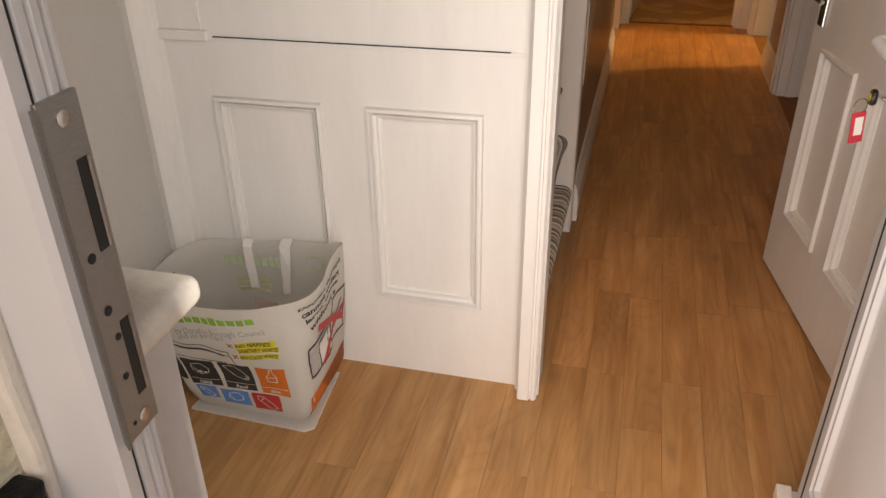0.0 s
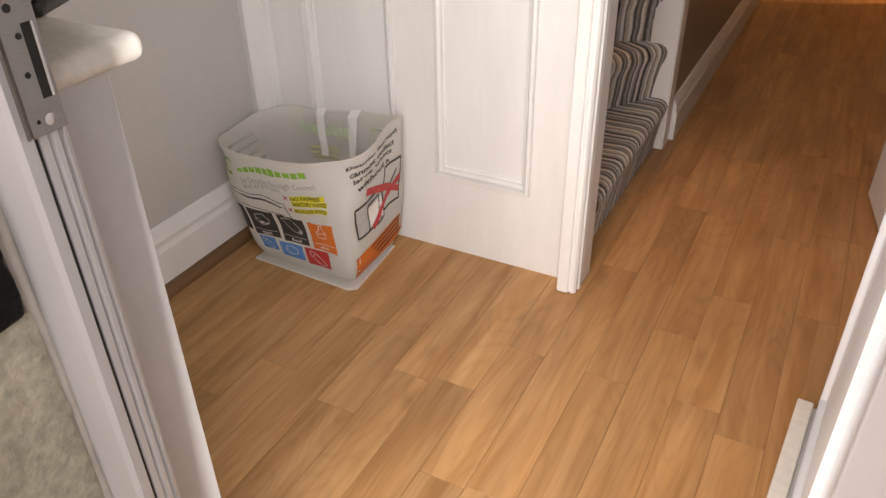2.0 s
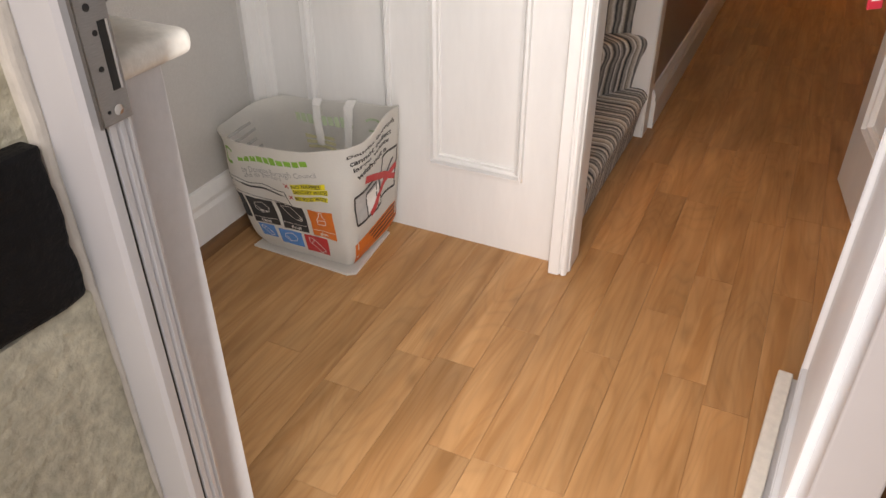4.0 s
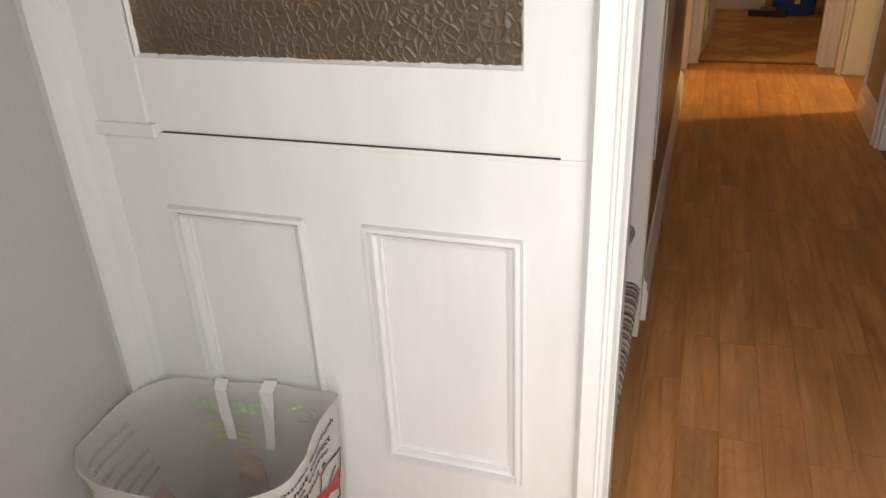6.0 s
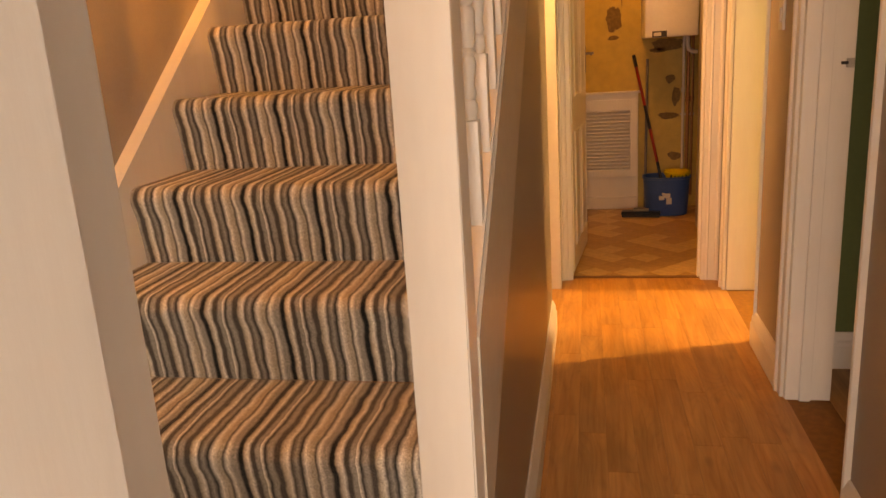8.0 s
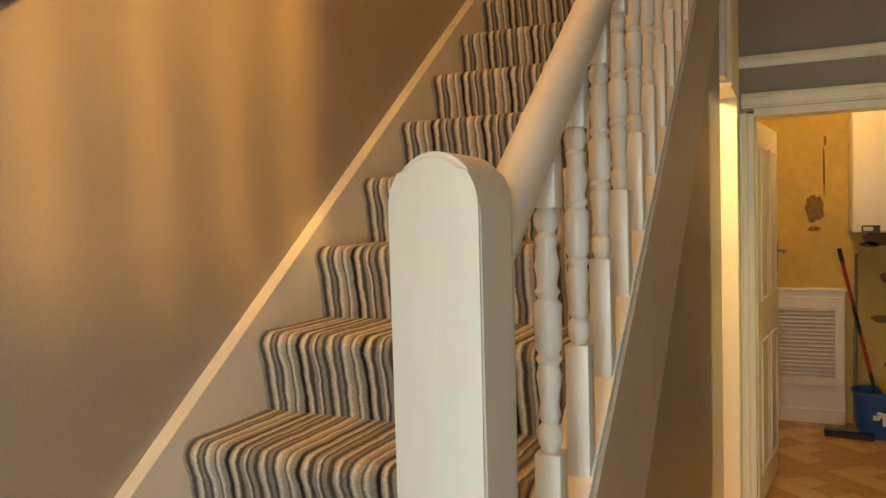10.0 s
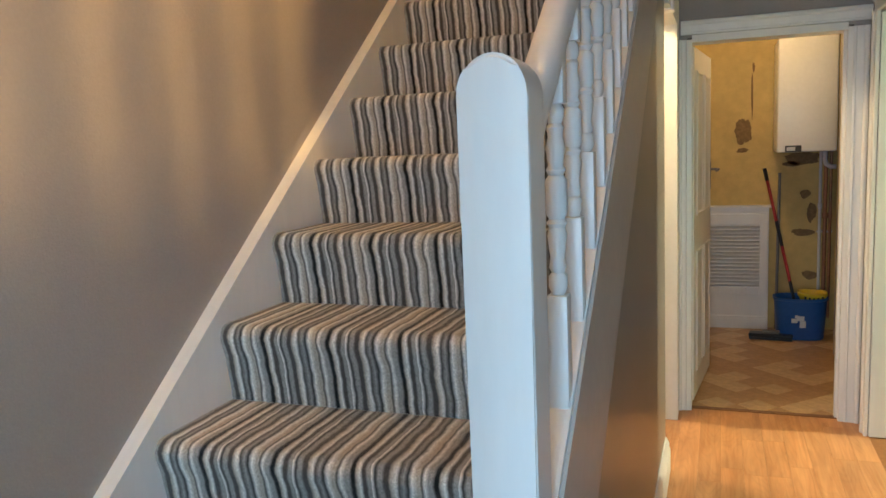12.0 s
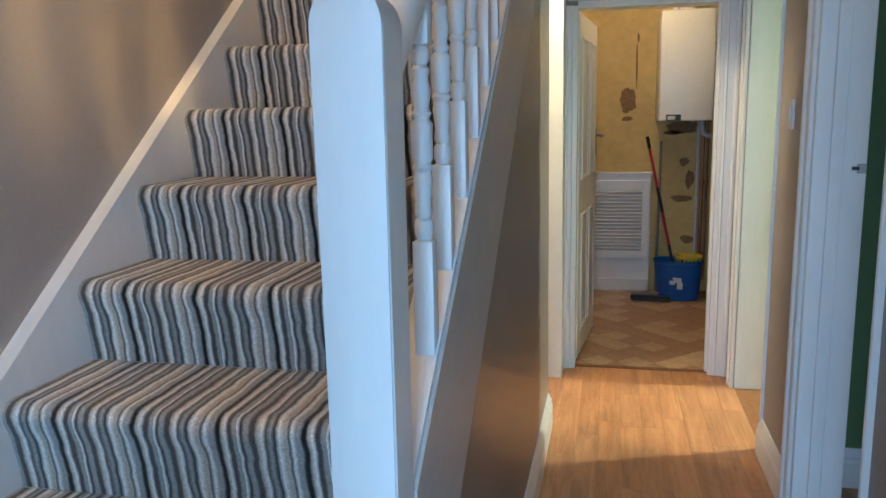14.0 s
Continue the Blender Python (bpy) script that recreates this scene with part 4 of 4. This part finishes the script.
def lettering(text, face, a0, a1, v0, v1, ink, parent=bag, off=0.0022, bold=0.0, flip=False, slant=0.0):
    """Words in the built-in font, laid on the bag's skin within the given field."""
    cu = bpy.data.curves.new("words", "FONT")
    cu.body, cu.resolution_u, cu.offset = text, 2, bold
    cu.align_x = "LEFT"
    ob = new("words", cu)
    me = bpy.data.meshes.new_from_object(ob.evaluated_get(bpy.context.evaluated_depsgraph_get()))
    bpy.data.objects.remove(ob)
    bm = bmesh.new()
    bm.from_mesh(me)
    bpy.data.meshes.remove(me)
    xs, ys = [v.co.x for v in bm.verts], [v.co.y for v in bm.verts]
    lo, hi, bo, to = min(xs), max(xs), min(ys), max(ys)
    for v in bm.verts:
        fx_, fy2 = (v.co.x - lo) / (hi - lo), (v.co.y - bo) / (to - bo)
        if flip:
            fx_ = 1 - fx_
        v.co = face_point(face, a0 + (a1 - a0) * fx_, v0 + (v1 - v0) * fy2 + slant * (fx_ - 0.5), off)
    return part("lettering", bm, INK[ink], parent)


# front prints: a plain green mark in place of the logo, then the notices and the picture tiles
bm_strokes = [[(-0.72 + 0.13 * math.cos(t), 0.865 + 0.055 * math.sin(t)) for t in [0.6 + i * 0.42 for i in range(12)]]]
line_art("green_mark", "front", bm_strokes, "green", 0.045)
for i in range(10):
    a = -0.52 + i * 0.104
    decal("green_mark", "front", a, a + 0.084, 0.838 + 0.004 * i, 0.884 + 0.004 * i + (0.014 if i == 5 else 0), "green", n=2)
lettering("by Douglas Borough Council", "front", -0.50, 0.56, 0.755, 0.815, "grey", slant=0.03)
lettering("and its partners", "front", -0.50, 0.10, 0.715, 0.765, "grey", slant=0.02)
decal("yellow_band", "front", 0.20, 0.66, 0.685, 0.725, "yellow", slant=0.01)
decal("yellow_band", "front", 0.20, 0.70, 0.640, 0.682, "yellow", slant=0.01)
decal("yellow_band", "front", 0.20, 0.70, 0.580, 0.620, "yellow", slant=0.01)
lettering("NO NAPPIES/", "front", 0.21, 0.60, 0.690, 0.722, "black", bold=0.02, slant=0.01)
lettering("SANITARY WASTES", "front", 0.21, 0.69, 0.645, 0.678, "black", bold=0.02, slant=0.01)
lettering("NO FOOD WASTE", "front", 0.21, 0.68, 0.585, 0.617, "black", bold=0.02, slant=0.01)
for v in (0.70, 0.60):
    line_art("red_cross", "front", [[(0.11, v - 0.016), (0.17, v + 0.016)], [(0.11, v + 0.016), (0.17, v - 0.016)]], "red", 0.016)
line_art("form_box", "front", [[(-0.90, 0.70), (0.06, 0.64), (0.08, 0.50), (-0.86, 0.55), (-0.90, 0.70)], [(-0.88, 0.66), (0.05, 0.605)]], "black", 0.012)
decal("print_bar", "front", -0.62, 0.0, 0.618, 0.634, "black", slant=-0.04)
TILE = {"can": [[(0.3, 0.75), (0.62, 0.85), (0.8, 0.6), (0.75, 0.35), (0.45, 0.25), (0.25, 0.45), (0.3, 0.75)], [(0.3, 0.6), (0.45, 0.4)]],
        "foil": [[(0.15, 0.85), (0.5, 0.92), (0.85, 0.42), (0.7, 0.28), (0.45, 0.36), (0.15, 0.85)], [(0.72, 0.45), (0.85, 0.35), (0.78, 0.25), (0.68, 0.33)]],
        "bottle": [[(0.44, 0.95), (0.44, 0.75), (0.33, 0.6), (0.33, 0.3), (0.67, 0.3), (0.67, 0.6), (0.56, 0.75), (0.56, 0.95), (0.44, 0.95)], [(0.33, 0.52), (0.67, 0.52)]],
        "plastic": [[(0.2, 0.85), (0.4, 0.8), (0.85, 0.25), (0.65, 0.1), (0.2, 0.6), (0.2, 0.85)], [(0.4, 0.75), (0.3, 0.55)]]}
for a0, a1, v0, v1, ink, art, word in ((-0.97, -0.76, 0.30, 0.52, "black", None, ""), (-0.72, -0.26, 0.265, 0.505, "black", "can", "cans"), (-0.20, 0.24, 0.255, 0.500, "black", "foil", "foil"), (0.32, 0.76, 0.250, 0.490, "orange", "bottle", "glass"),
                                       (-0.70, -0.40, 0.135, 0.250, "blue", "plastic", ""), (-0.34, 0.08, 0.105, 0.235, "blue", "can", ""), (0.13, 0.56, 0.085, 0.235, "red", "plastic", "")):
    t = decal("picture_tile", "front", a0, a1, v0, v1, ink)
    lo = v0 + (v1 - v0) * (0.24 if word else 0.0)
    if art:
        line_art("drawing", "front", [[(a0 + (a1 - a0) * p, lo + (v1 - lo) * q) for p, q in st] for st in TILE[art]], "white", 0.010, t, 0.0024)
    if word:
        line_art("drawing", "front", [[(a0 + 0.02, lo), (a1 - 0.02, lo)]], "white", 0.008, t, 0.0024)
        lettering(word, "front", a0 + 0.14, a1 - 0.14, v0 + 0.012, v0 + 0.042, "white", t, 0.0024, 0.02)
# right-hand side prints
for i, (txt, w_) in enumerate((("Douglas Borough", 1.30), ("cannot collect", 1.12), ("large waste", 1.0), ("without a", 0.9))):
    lettering(txt, "right", -0.80 + i * 0.05, -0.80 + i * 0.05 + w_, 0.90 - i * 0.055, 0.94 - i * 0.055, "black", bold=0.03, slant=0.02)
decal("fridge_drawing", "right", -0.72, 0.05, 0.36, 0.60, "grey")
decal("fridge_drawing", "right", -0.40, 0.10, 0.38, 0.55, "white", off=0.0018)
line_art("fridge_outline", "right", [[(-0.72, 0.36), (-0.72, 0.60), (0.05, 0.62), (0.10, 0.36), (-0.72, 0.36)], [(-0.40, 0.36), (-0.40, 0.57), (-0.05, 0.58), (-0.05, 0.36)], [(0.10, 0.40), (0.10, 0.72), (0.62, 0.74), (0.62, 0.42), (0.10, 0.40)], [(0.2, 0.5), (0.5, 0.66)]], "black", 0.035)
line_art("red_cross", "right", [[(-0.42, 0.68), (0.62, 0.50)], [(-0.30, 0.36), (0.62, 0.60)]], "red", 0.10, off=0.0026)
decal("orange_panel", "right", -0.86, 0.96, 0.03, 0.24, "orange", slant=0.06)
for i in range(4):
    decal("print_bar", "right", -0.35 + 0.08 * i, 0.75, 0.215 - i * 0.035, 0.230 - i * 0.035, "black", off=0.002, slant=0.045)
for i in range(9):
    decal("inner_print", "back_in", 0.62 - i * 0.10, 0.545 - i * 0.10, 0.80, 0.88, "palegreen", off=-0.0035, n=2)
line_art("inner_print", "back_in", [[(-0.56 + 0.12 * math.cos(t), 0.84 + 0.05 * math.sin(t)) for t in [0.6 + i * 0.42 for i in range(12)]]], "palegreen", 0.035, off=-0.0035)
for v in (0.66, 0.61, 0.56):
    decal("inner_print", "back_in", 0.10, 0.55, v, v + 0.03, "paleyellow", off=-0.0035)
decal("inner_print", "back_in", 0.02, 0.42, 0.26, 0.48, "palered", off=-0.0035)
for i in range(6):
    decal("inner_print", "left_in", -0.55 + 0.05 * i, 0.35 + 0.06 * (i % 2), 0.86 - i * 0.07, 0.885 - i * 0.07, "palegrey", off=-0.0035)
decal("inner_print", "left_in", -0.3, 0.3, 0.25, 0.42, "palered", off=-0.0035)
# straps on the far inner side and the print that shows through
for a in (-0.20, 0.28):
    bm = bmesh.new()
    rows = []
    for j, (v, off) in enumerate(((1.02, 0.003), (0.97, -0.008), (0.80, -0.014), (0.62, -0.018))):
        rows.append([bm.verts.new(face_point("back_in", -a + s * 0.062 + j * 0.03, v, off)) for s in (-1, 1)] + [bm.verts.new(face_point("back_in", -a + s * 0.062 + j * 0.03, v, off - 0.002)) for s in (1, -1)])
    for p, q in zip(rows, rows[1:]):
        for i in range(4):
            bm.faces.new((p[i], p[(i + 1) % 4], q[(i + 1) % 4], q[i]))
    part("strap", bm, INK["white"], bag, "white webbing strap")

# ---- utility room things ----
udoor = thing("utility_door", "open white panelled utility door with a lever handle", "door", kind="structure", place=(0, 0, 0))
bm = box(0, 0.74, 0, 0.038, 0.012, 1.98, 0.002)
part("leaf", bm, WHITE, udoor)
for x0, x1, z0, z1 in ((0.09, 0.33, 0.16, 0.86), (0.41, 0.65, 0.16, 0.86), (0.09, 0.33, 1.06, 1.86), (0.41, 0.65, 1.06, 1.86)):
    bm = bmesh.new()
    loops = []
    for d, y in [(0, -0.001), (0.004, -0.009), (0.014, -0.009), (0.020, -0.003), (0.03, -0.0015)]:
        loops.append([bm.verts.new(c) for c in ((x0 + d, y, z0 + d), (x1 - d, y, z0 + d), (x1 - d, y, z1 - d), (x0 + d, y, z1 - d))])
    for p, q in zip(loops, loops[1:]):
        for i in range(4):
            bm.faces.new((p[i], p[(i + 1) % 4], q[(i + 1) % 4], q[i]))
    part("panel_moulding", bm, WHITE, udoor)
hp = part("lever_handle", box(0.665, 0.700, -0.008, 0.0, 1.17, 1.34, 0.002), GREYTUBE, udoor, "dull grey metal lever handle")
part("lever", tube([(0.683, -0.004, 1.295), (0.683, -0.05, 1.295), (0.670, -0.056, 1.295), (0.575, -0.054, 1.29)], 0.008, 8), GREYTUBE, hp)
udoor.matrix_world = pose(0.092, 5.50, 0, 0, 0, 84)

cup = thing("louvred_cupboard", "low white boarded cupboard with a louvred door on the yellow wall", "cupboard")
part("carcass", box(-0.15, 0.580, 7.37, 7.42, 0.0, 0.945, 0.003), WHITE, cup)
part("top_ledge", box(-0.15, 0.598, 7.345, 7.42, 0.945, 0.963, 0.003), WHITE, cup)
part("plinth", box(-0.15, 0.575, 7.352, 7.372, 0.0, 0.10, 0.003), WHITE, cup)
dr = bmesh.new()
for a in (box(0.05, 0.10, 7.348, 7.371, 0.27, 0.90, 0.002), box(0.515, 0.570, 7.348, 7.371, 0.27, 0.90, 0.002), box(0.10, 0.515, 7.348, 7.371, 0.27, 0.33, 0.002), box(0.10, 0.515, 7.348, 7.371, 0.82, 0.90, 0.002)):
    me = bpy.data.meshes.new("t")
    a.to_mesh(me)
    a.free()
    dr.from_mesh(me)
    bpy.data.meshes.remove(me)
ld = part("louvre_door", dr, WHITE, cup)
slat = None
for i in range(17):
    z = 0.345 + i * 0.0285
    if slat is None:
        slat = part("slat", set_back(box(0.10, 0.515, -0.014, 0.014, -0.003, 0.003, 0.001), pose(0, 0, 0, -38)), WHITE, ld)
        ob = slat
    else:
        ob = new("slat", slat.data)
        ob.parent = ld
    ob.location = (0, 7.357, z)

boil = thing("wall_boiler", "white enamelled wall boiler with a small dark display", "boiler")
part("case", box(0.602, 0.985, 6.99, 7.40, 1.365, 2.15, 0.012, seg=3), BOILERW, boil, smooth=True)
part("side_seam", box(0.600, 0.604, 7.06, 7.064, 1.37, 2.145), CABINET, boil)
part("display", box(0.655, 0.760, 6.984, 6.992, 1.368, 1.412, 0.002), INK["black"], boil, "small dark display panel")
part("display_window", box(0.665, 0.720, 6.981, 6.985, 1.376, 1.402), CABINET, boil)
part("flue", lathe([(0.05, 0), (0.05, 0.45)], 16, centre=(0.80, 7.2, 2.15)), BOILERW, boil, "white flue pipe", smooth=True)
part("flue_collar", lathe([(0.062, 0), (0.062, 0.03)], 16, centre=(0.80, 7.2, 2.15)), BOILERW, boil)
part("elbow", tube([(0.72, 7.2, 2.15), (0.72, 7.2, 2.5)], 0.022, 10), BOILERW, boil)

for (x, y, z0, z1, r, m, lab) in ((0.93, 7.395, 0.28, 1.365, 0.011, UPVC, "thin white pipe down the yellow wall"), (0.965, 7.39, 0.1, 1.365, 0.014, COPPER, "dull copper pipe down the yellow wall"), (1.00, 7.395, 0.1, 1.365, 0.011, COPPER, "dull copper pipe down the yellow wall")):
    pi = thing("pipe", lab, "pipe", "pipes below the boiler")
    part("run", tube([(x, y, z0), (x, y, z1)], r, 10), m, pi, smooth=True)
    part("joint", lathe([(r * 1.4, 0), (r * 1.4, 0.04)], 10, centre=(x, y, z0 + (z1 - z0) * 0.6)), m, pi)
    part("clip", box(x - 0.018, x + 0.018, y, 7.42, 0.75, 0.765, 0.002), UPVC, pi)
tr = thing("waste_trap", "bent white plastic pipe under the boiler", "pipe")
part("bend", tube([(0.945, 7.30, 1.365), (0.945, 7.30, 1.30), (0.955, 7.30, 1.265), (0.985, 7.30, 1.245), (1.02, 7.30, 1.245)], 0.018, 10), UPVC, tr, smooth=True)


def plaster_patch(x, z, w, h, seed, n=44):
    """A ragged area of bare plaster on the yellow wall."""
    bm = bmesh.new()
    rnd = random.Random(seed)
    pts = []
    for i in range(n):
        a = 2 * math.pi * i / n
        k = 1 + 0.5 * noise.noise(Vector((math.cos(a) * 0.8 + seed * 5.1, math.sin(a) * 0.8, seed))) + rnd.uniform(-0.09, 0.09)
        pts.append((x + w / 2 * math.cos(a) * k, z + h / 2 * math.sin(a) * k))
    prism(pts, "y", 7.412, 7.417, bm)
    ob = part("plaster_patch", bm, INK["brown"])
    return tagged(ob, "ragged patch of bare brown plaster in yellow paint", "plaster patch", "plaster patches")


for args in ((0.39, 1.53, 0.11, 0.20, 1), (0.385, 1.385, 0.09, 0.035, 2), (0.452, 1.80, 0.014, 0.30, 3), (0.460, 2.00, 0.018, 0.07, 4), (0.80, 1.31, 0.24, 0.09, 5), (0.83, 1.04, 0.07, 0.07, 6), (0.82, 0.75, 0.16, 0.06, 7), (0.875, 0.90, 0.06, 0.14, 8), (0.87, 0.42, 0.09, 0.07, 9), (0.73, 1.27, 0.12, 0.04, 10)):
    plaster_patch(*args)

buck = thing("mop_bucket", "blue plastic mop bucket with a yellow wringer", "bucket", place=(0.785, 7.14, 0.0))


def oval(n, ax, ay, z):
    return [(ax * math.copysign(abs(math.cos(2 * math.pi * i / n)) ** 0.7, math.cos(2 * math.pi * i / n)), ay * math.copysign(abs(math.sin(2 * math.pi * i / n)) ** 0.7, math.sin(2 * math.pi * i / n)), z) for i in range(n)]


def loft(rings, bm=None, cap=True):
    bm = bm or bmesh.new()
    vs = [[bm.verts.new(p) for p in r] for r in rings]
    for a, b in zip(vs, vs[1:]):
        for i in range(len(a)):
            j = (i + 1) % len(a)
            bm.faces.new((a[i], a[j], b[j], b[i]))
    if cap:
        bm.faces.new(vs[0][::-1])
        bm.faces.new(vs[-1])
    return bm


part("tub", loft([oval(28, 0.155, 0.10, 0.002), oval(28, 0.160, 0.105, 0.01), oval(28, 0.178, 0.125, 0.29), oval(28, 0.186, 0.132, 0.295), oval(28, 0.186, 0.132, 0.31), oval(28, 0.172, 0.120, 0.31), oval(28, 0.155, 0.10, 0.02)]), BUCKETB, buck, smooth=True)
wr = part("wringer", loft([[(x + 0.08, y, z) for x, y, z in oval(20, a, b, h)] for a, b, h in ((0.05, 0.05, 0.16), (0.085, 0.085, 0.30), (0.10, 0.10, 0.325), (0.10, 0.10, 0.345), (0.085, 0.085, 0.345), (0.05, 0.05, 0.18))]), YPLASTIC, buck, "yellow slotted wringer basket", smooth=True)
for i in range(5):
    part("slot", box(0.02 + i * 0.028, 0.034 + i * 0.028, -0.094, -0.084, 0.285, 0.325), DARKHOLE, wr)
for x, z, w_, h_ in ((-0.045, 0.135, 0.04, 0.03), (-0.005, 0.15, 0.05, 0.035), (0.01, 0.10, 0.04, 0.05), (-0.03, 0.17, 0.025, 0.02)):
    part("sticker_mark", box(x - w_ / 2, x + w_ / 2, -0.1275, -0.1085, z, z + h_, 0.003), INK["white"], buck)

mop = thing("mop", "red handled mop that leans in the blue bucket", "mop")
a, b = Vector((0.790, 7.16, 0.08)), Vector((0.545, 7.405, 1.24))
for n_, f0, f1, m, r in (("shaft", 0.0, 0.28, LEATHER, 0.012), ("shaft", 0.28, 0.50, REDTUBE, 0.012), ("shaft", 0.50, 0.66, LEATHER, 0.0125), ("shaft", 0.66, 0.92, REDTUBE, 0.012), ("grip", 0.92, 1.0, LEATHER, 0.014)):
    part(n_, tube([a + (b - a) * f0, a + (b - a) * f1], r, 10), m, mop, smooth=True)
pole = thing("broom_pole", "thin grey metal pole that leans on the wall", "pole")
part("shaft", tube([(0.632, 7.30, 0.02), (0.652, 7.405, 1.205)], 0.011, 10), GREYTUBE, pole, smooth=True)
brm = thing("floor_brush", "flat dark brush head on the vinyl floor", "brush", place=(0.585, 7.05, 0))
part("head", box(-0.15, 0.15, -0.045, 0.045, 0.018, 0.045, 0.008), LEATHER, brm)
part("bristles", box(-0.145, 0.145, -0.042, 0.042, 0.0, 0.02, 0.002), INK["black"], brm)
part("socket", box(-0.06, 0.06, -0.03, 0.03, 0.045, 0.065, 0.006), GREYTUBE, brm, "grey worn socket plate")
brm.rotation_euler = (0, 0, radians(-8))
pv = thing("pipe_cover", "small white plastic fitting at the skirting", "fitting")
part("body", box(0.862, 0.884, 1.88, 1.90, 0.165, 0.185, 0.004), UPVC, pv)

# ---- floor planks and tiles ----
floor_ob = bpy.data.objects["floor"]
plank_w, seam = 0.098, 0.0003
rnd = random.Random(11)
for i in range(-10, 10):
    x0 = -0.058 + i * plank_w
    y = -0.02 - rnd.random() * 0.9
    if x0 > WALL_R + 0.16 or x0 + plank_w < WALL_L:
        continue
    while y < 5.41:
        ln = rnd.choice((0.42, 0.60, 0.84, 0.95))
        ya, yb = max(y, -0.02), min(y + ln, 5.41)
        y += ln
        if yb - ya < 0.03 or (x0 < -0.20 and ya > SCREEN_Y + 0.1 and yb < 4.2):
            continue
        if -0.2 < x0 + plank_w / 2 < -0.06 and ya > 2.2 and yb < 4.5:
            continue
        bm = box(x0 + seam, x0 + plank_w - seam, ya + seam, yb - seam, -0.010, 0.0, 0.0003, seg=1)
        part("plank", bm, OAK, floor_ob)
bm = bmesh.new()
for i in range(12):
    x0 = WALL_R + 0.16 + i * 0.196
    box(x0, x0 + 0.195, 0.1, 5.3, -0.010, 0.0, bm=bm)
part("plank_field", bm, OAK, floor_ob)
tagged(bpy.data.objects["plank_field"], kind="stuff")
ut_floor = bpy.data.objects["floor_utility"]
q = 0.152
tile_me = {}
for m in (VINYL, VINYL2):
    ob = part("tile", set_back(box(-q / 2 + 0.001, q / 2 - 0.001, -q / 2 + 0.001, q / 2 - 0.001, -0.008, -0.002, 0.0006, seg=1), pose(0, 0, 0, 0, 0, 45)), m, ut_floor)
    tile_me[m] = ob
first = {VINYL: True, VINYL2: True}
d = q * math.sqrt(2)
for i in range(-1, 7):
    for j in range(0, 19):
        x, y = 0.0 + i * d + (d / 2 if j % 2 else 0), 5.53 + j * d / 2
        if not (-0.05 < x < 1.25 and y < 7.40):
            continue
        m = (VINYL, VINYL2)[rnd.random() < 0.45]
        if first[m]:
            ob, first[m] = tile_me[m], False
        else:
            ob = new("tile", tile_me[m].data)
            ob.parent = ut_floor
        ob.location = (x, y, 0)
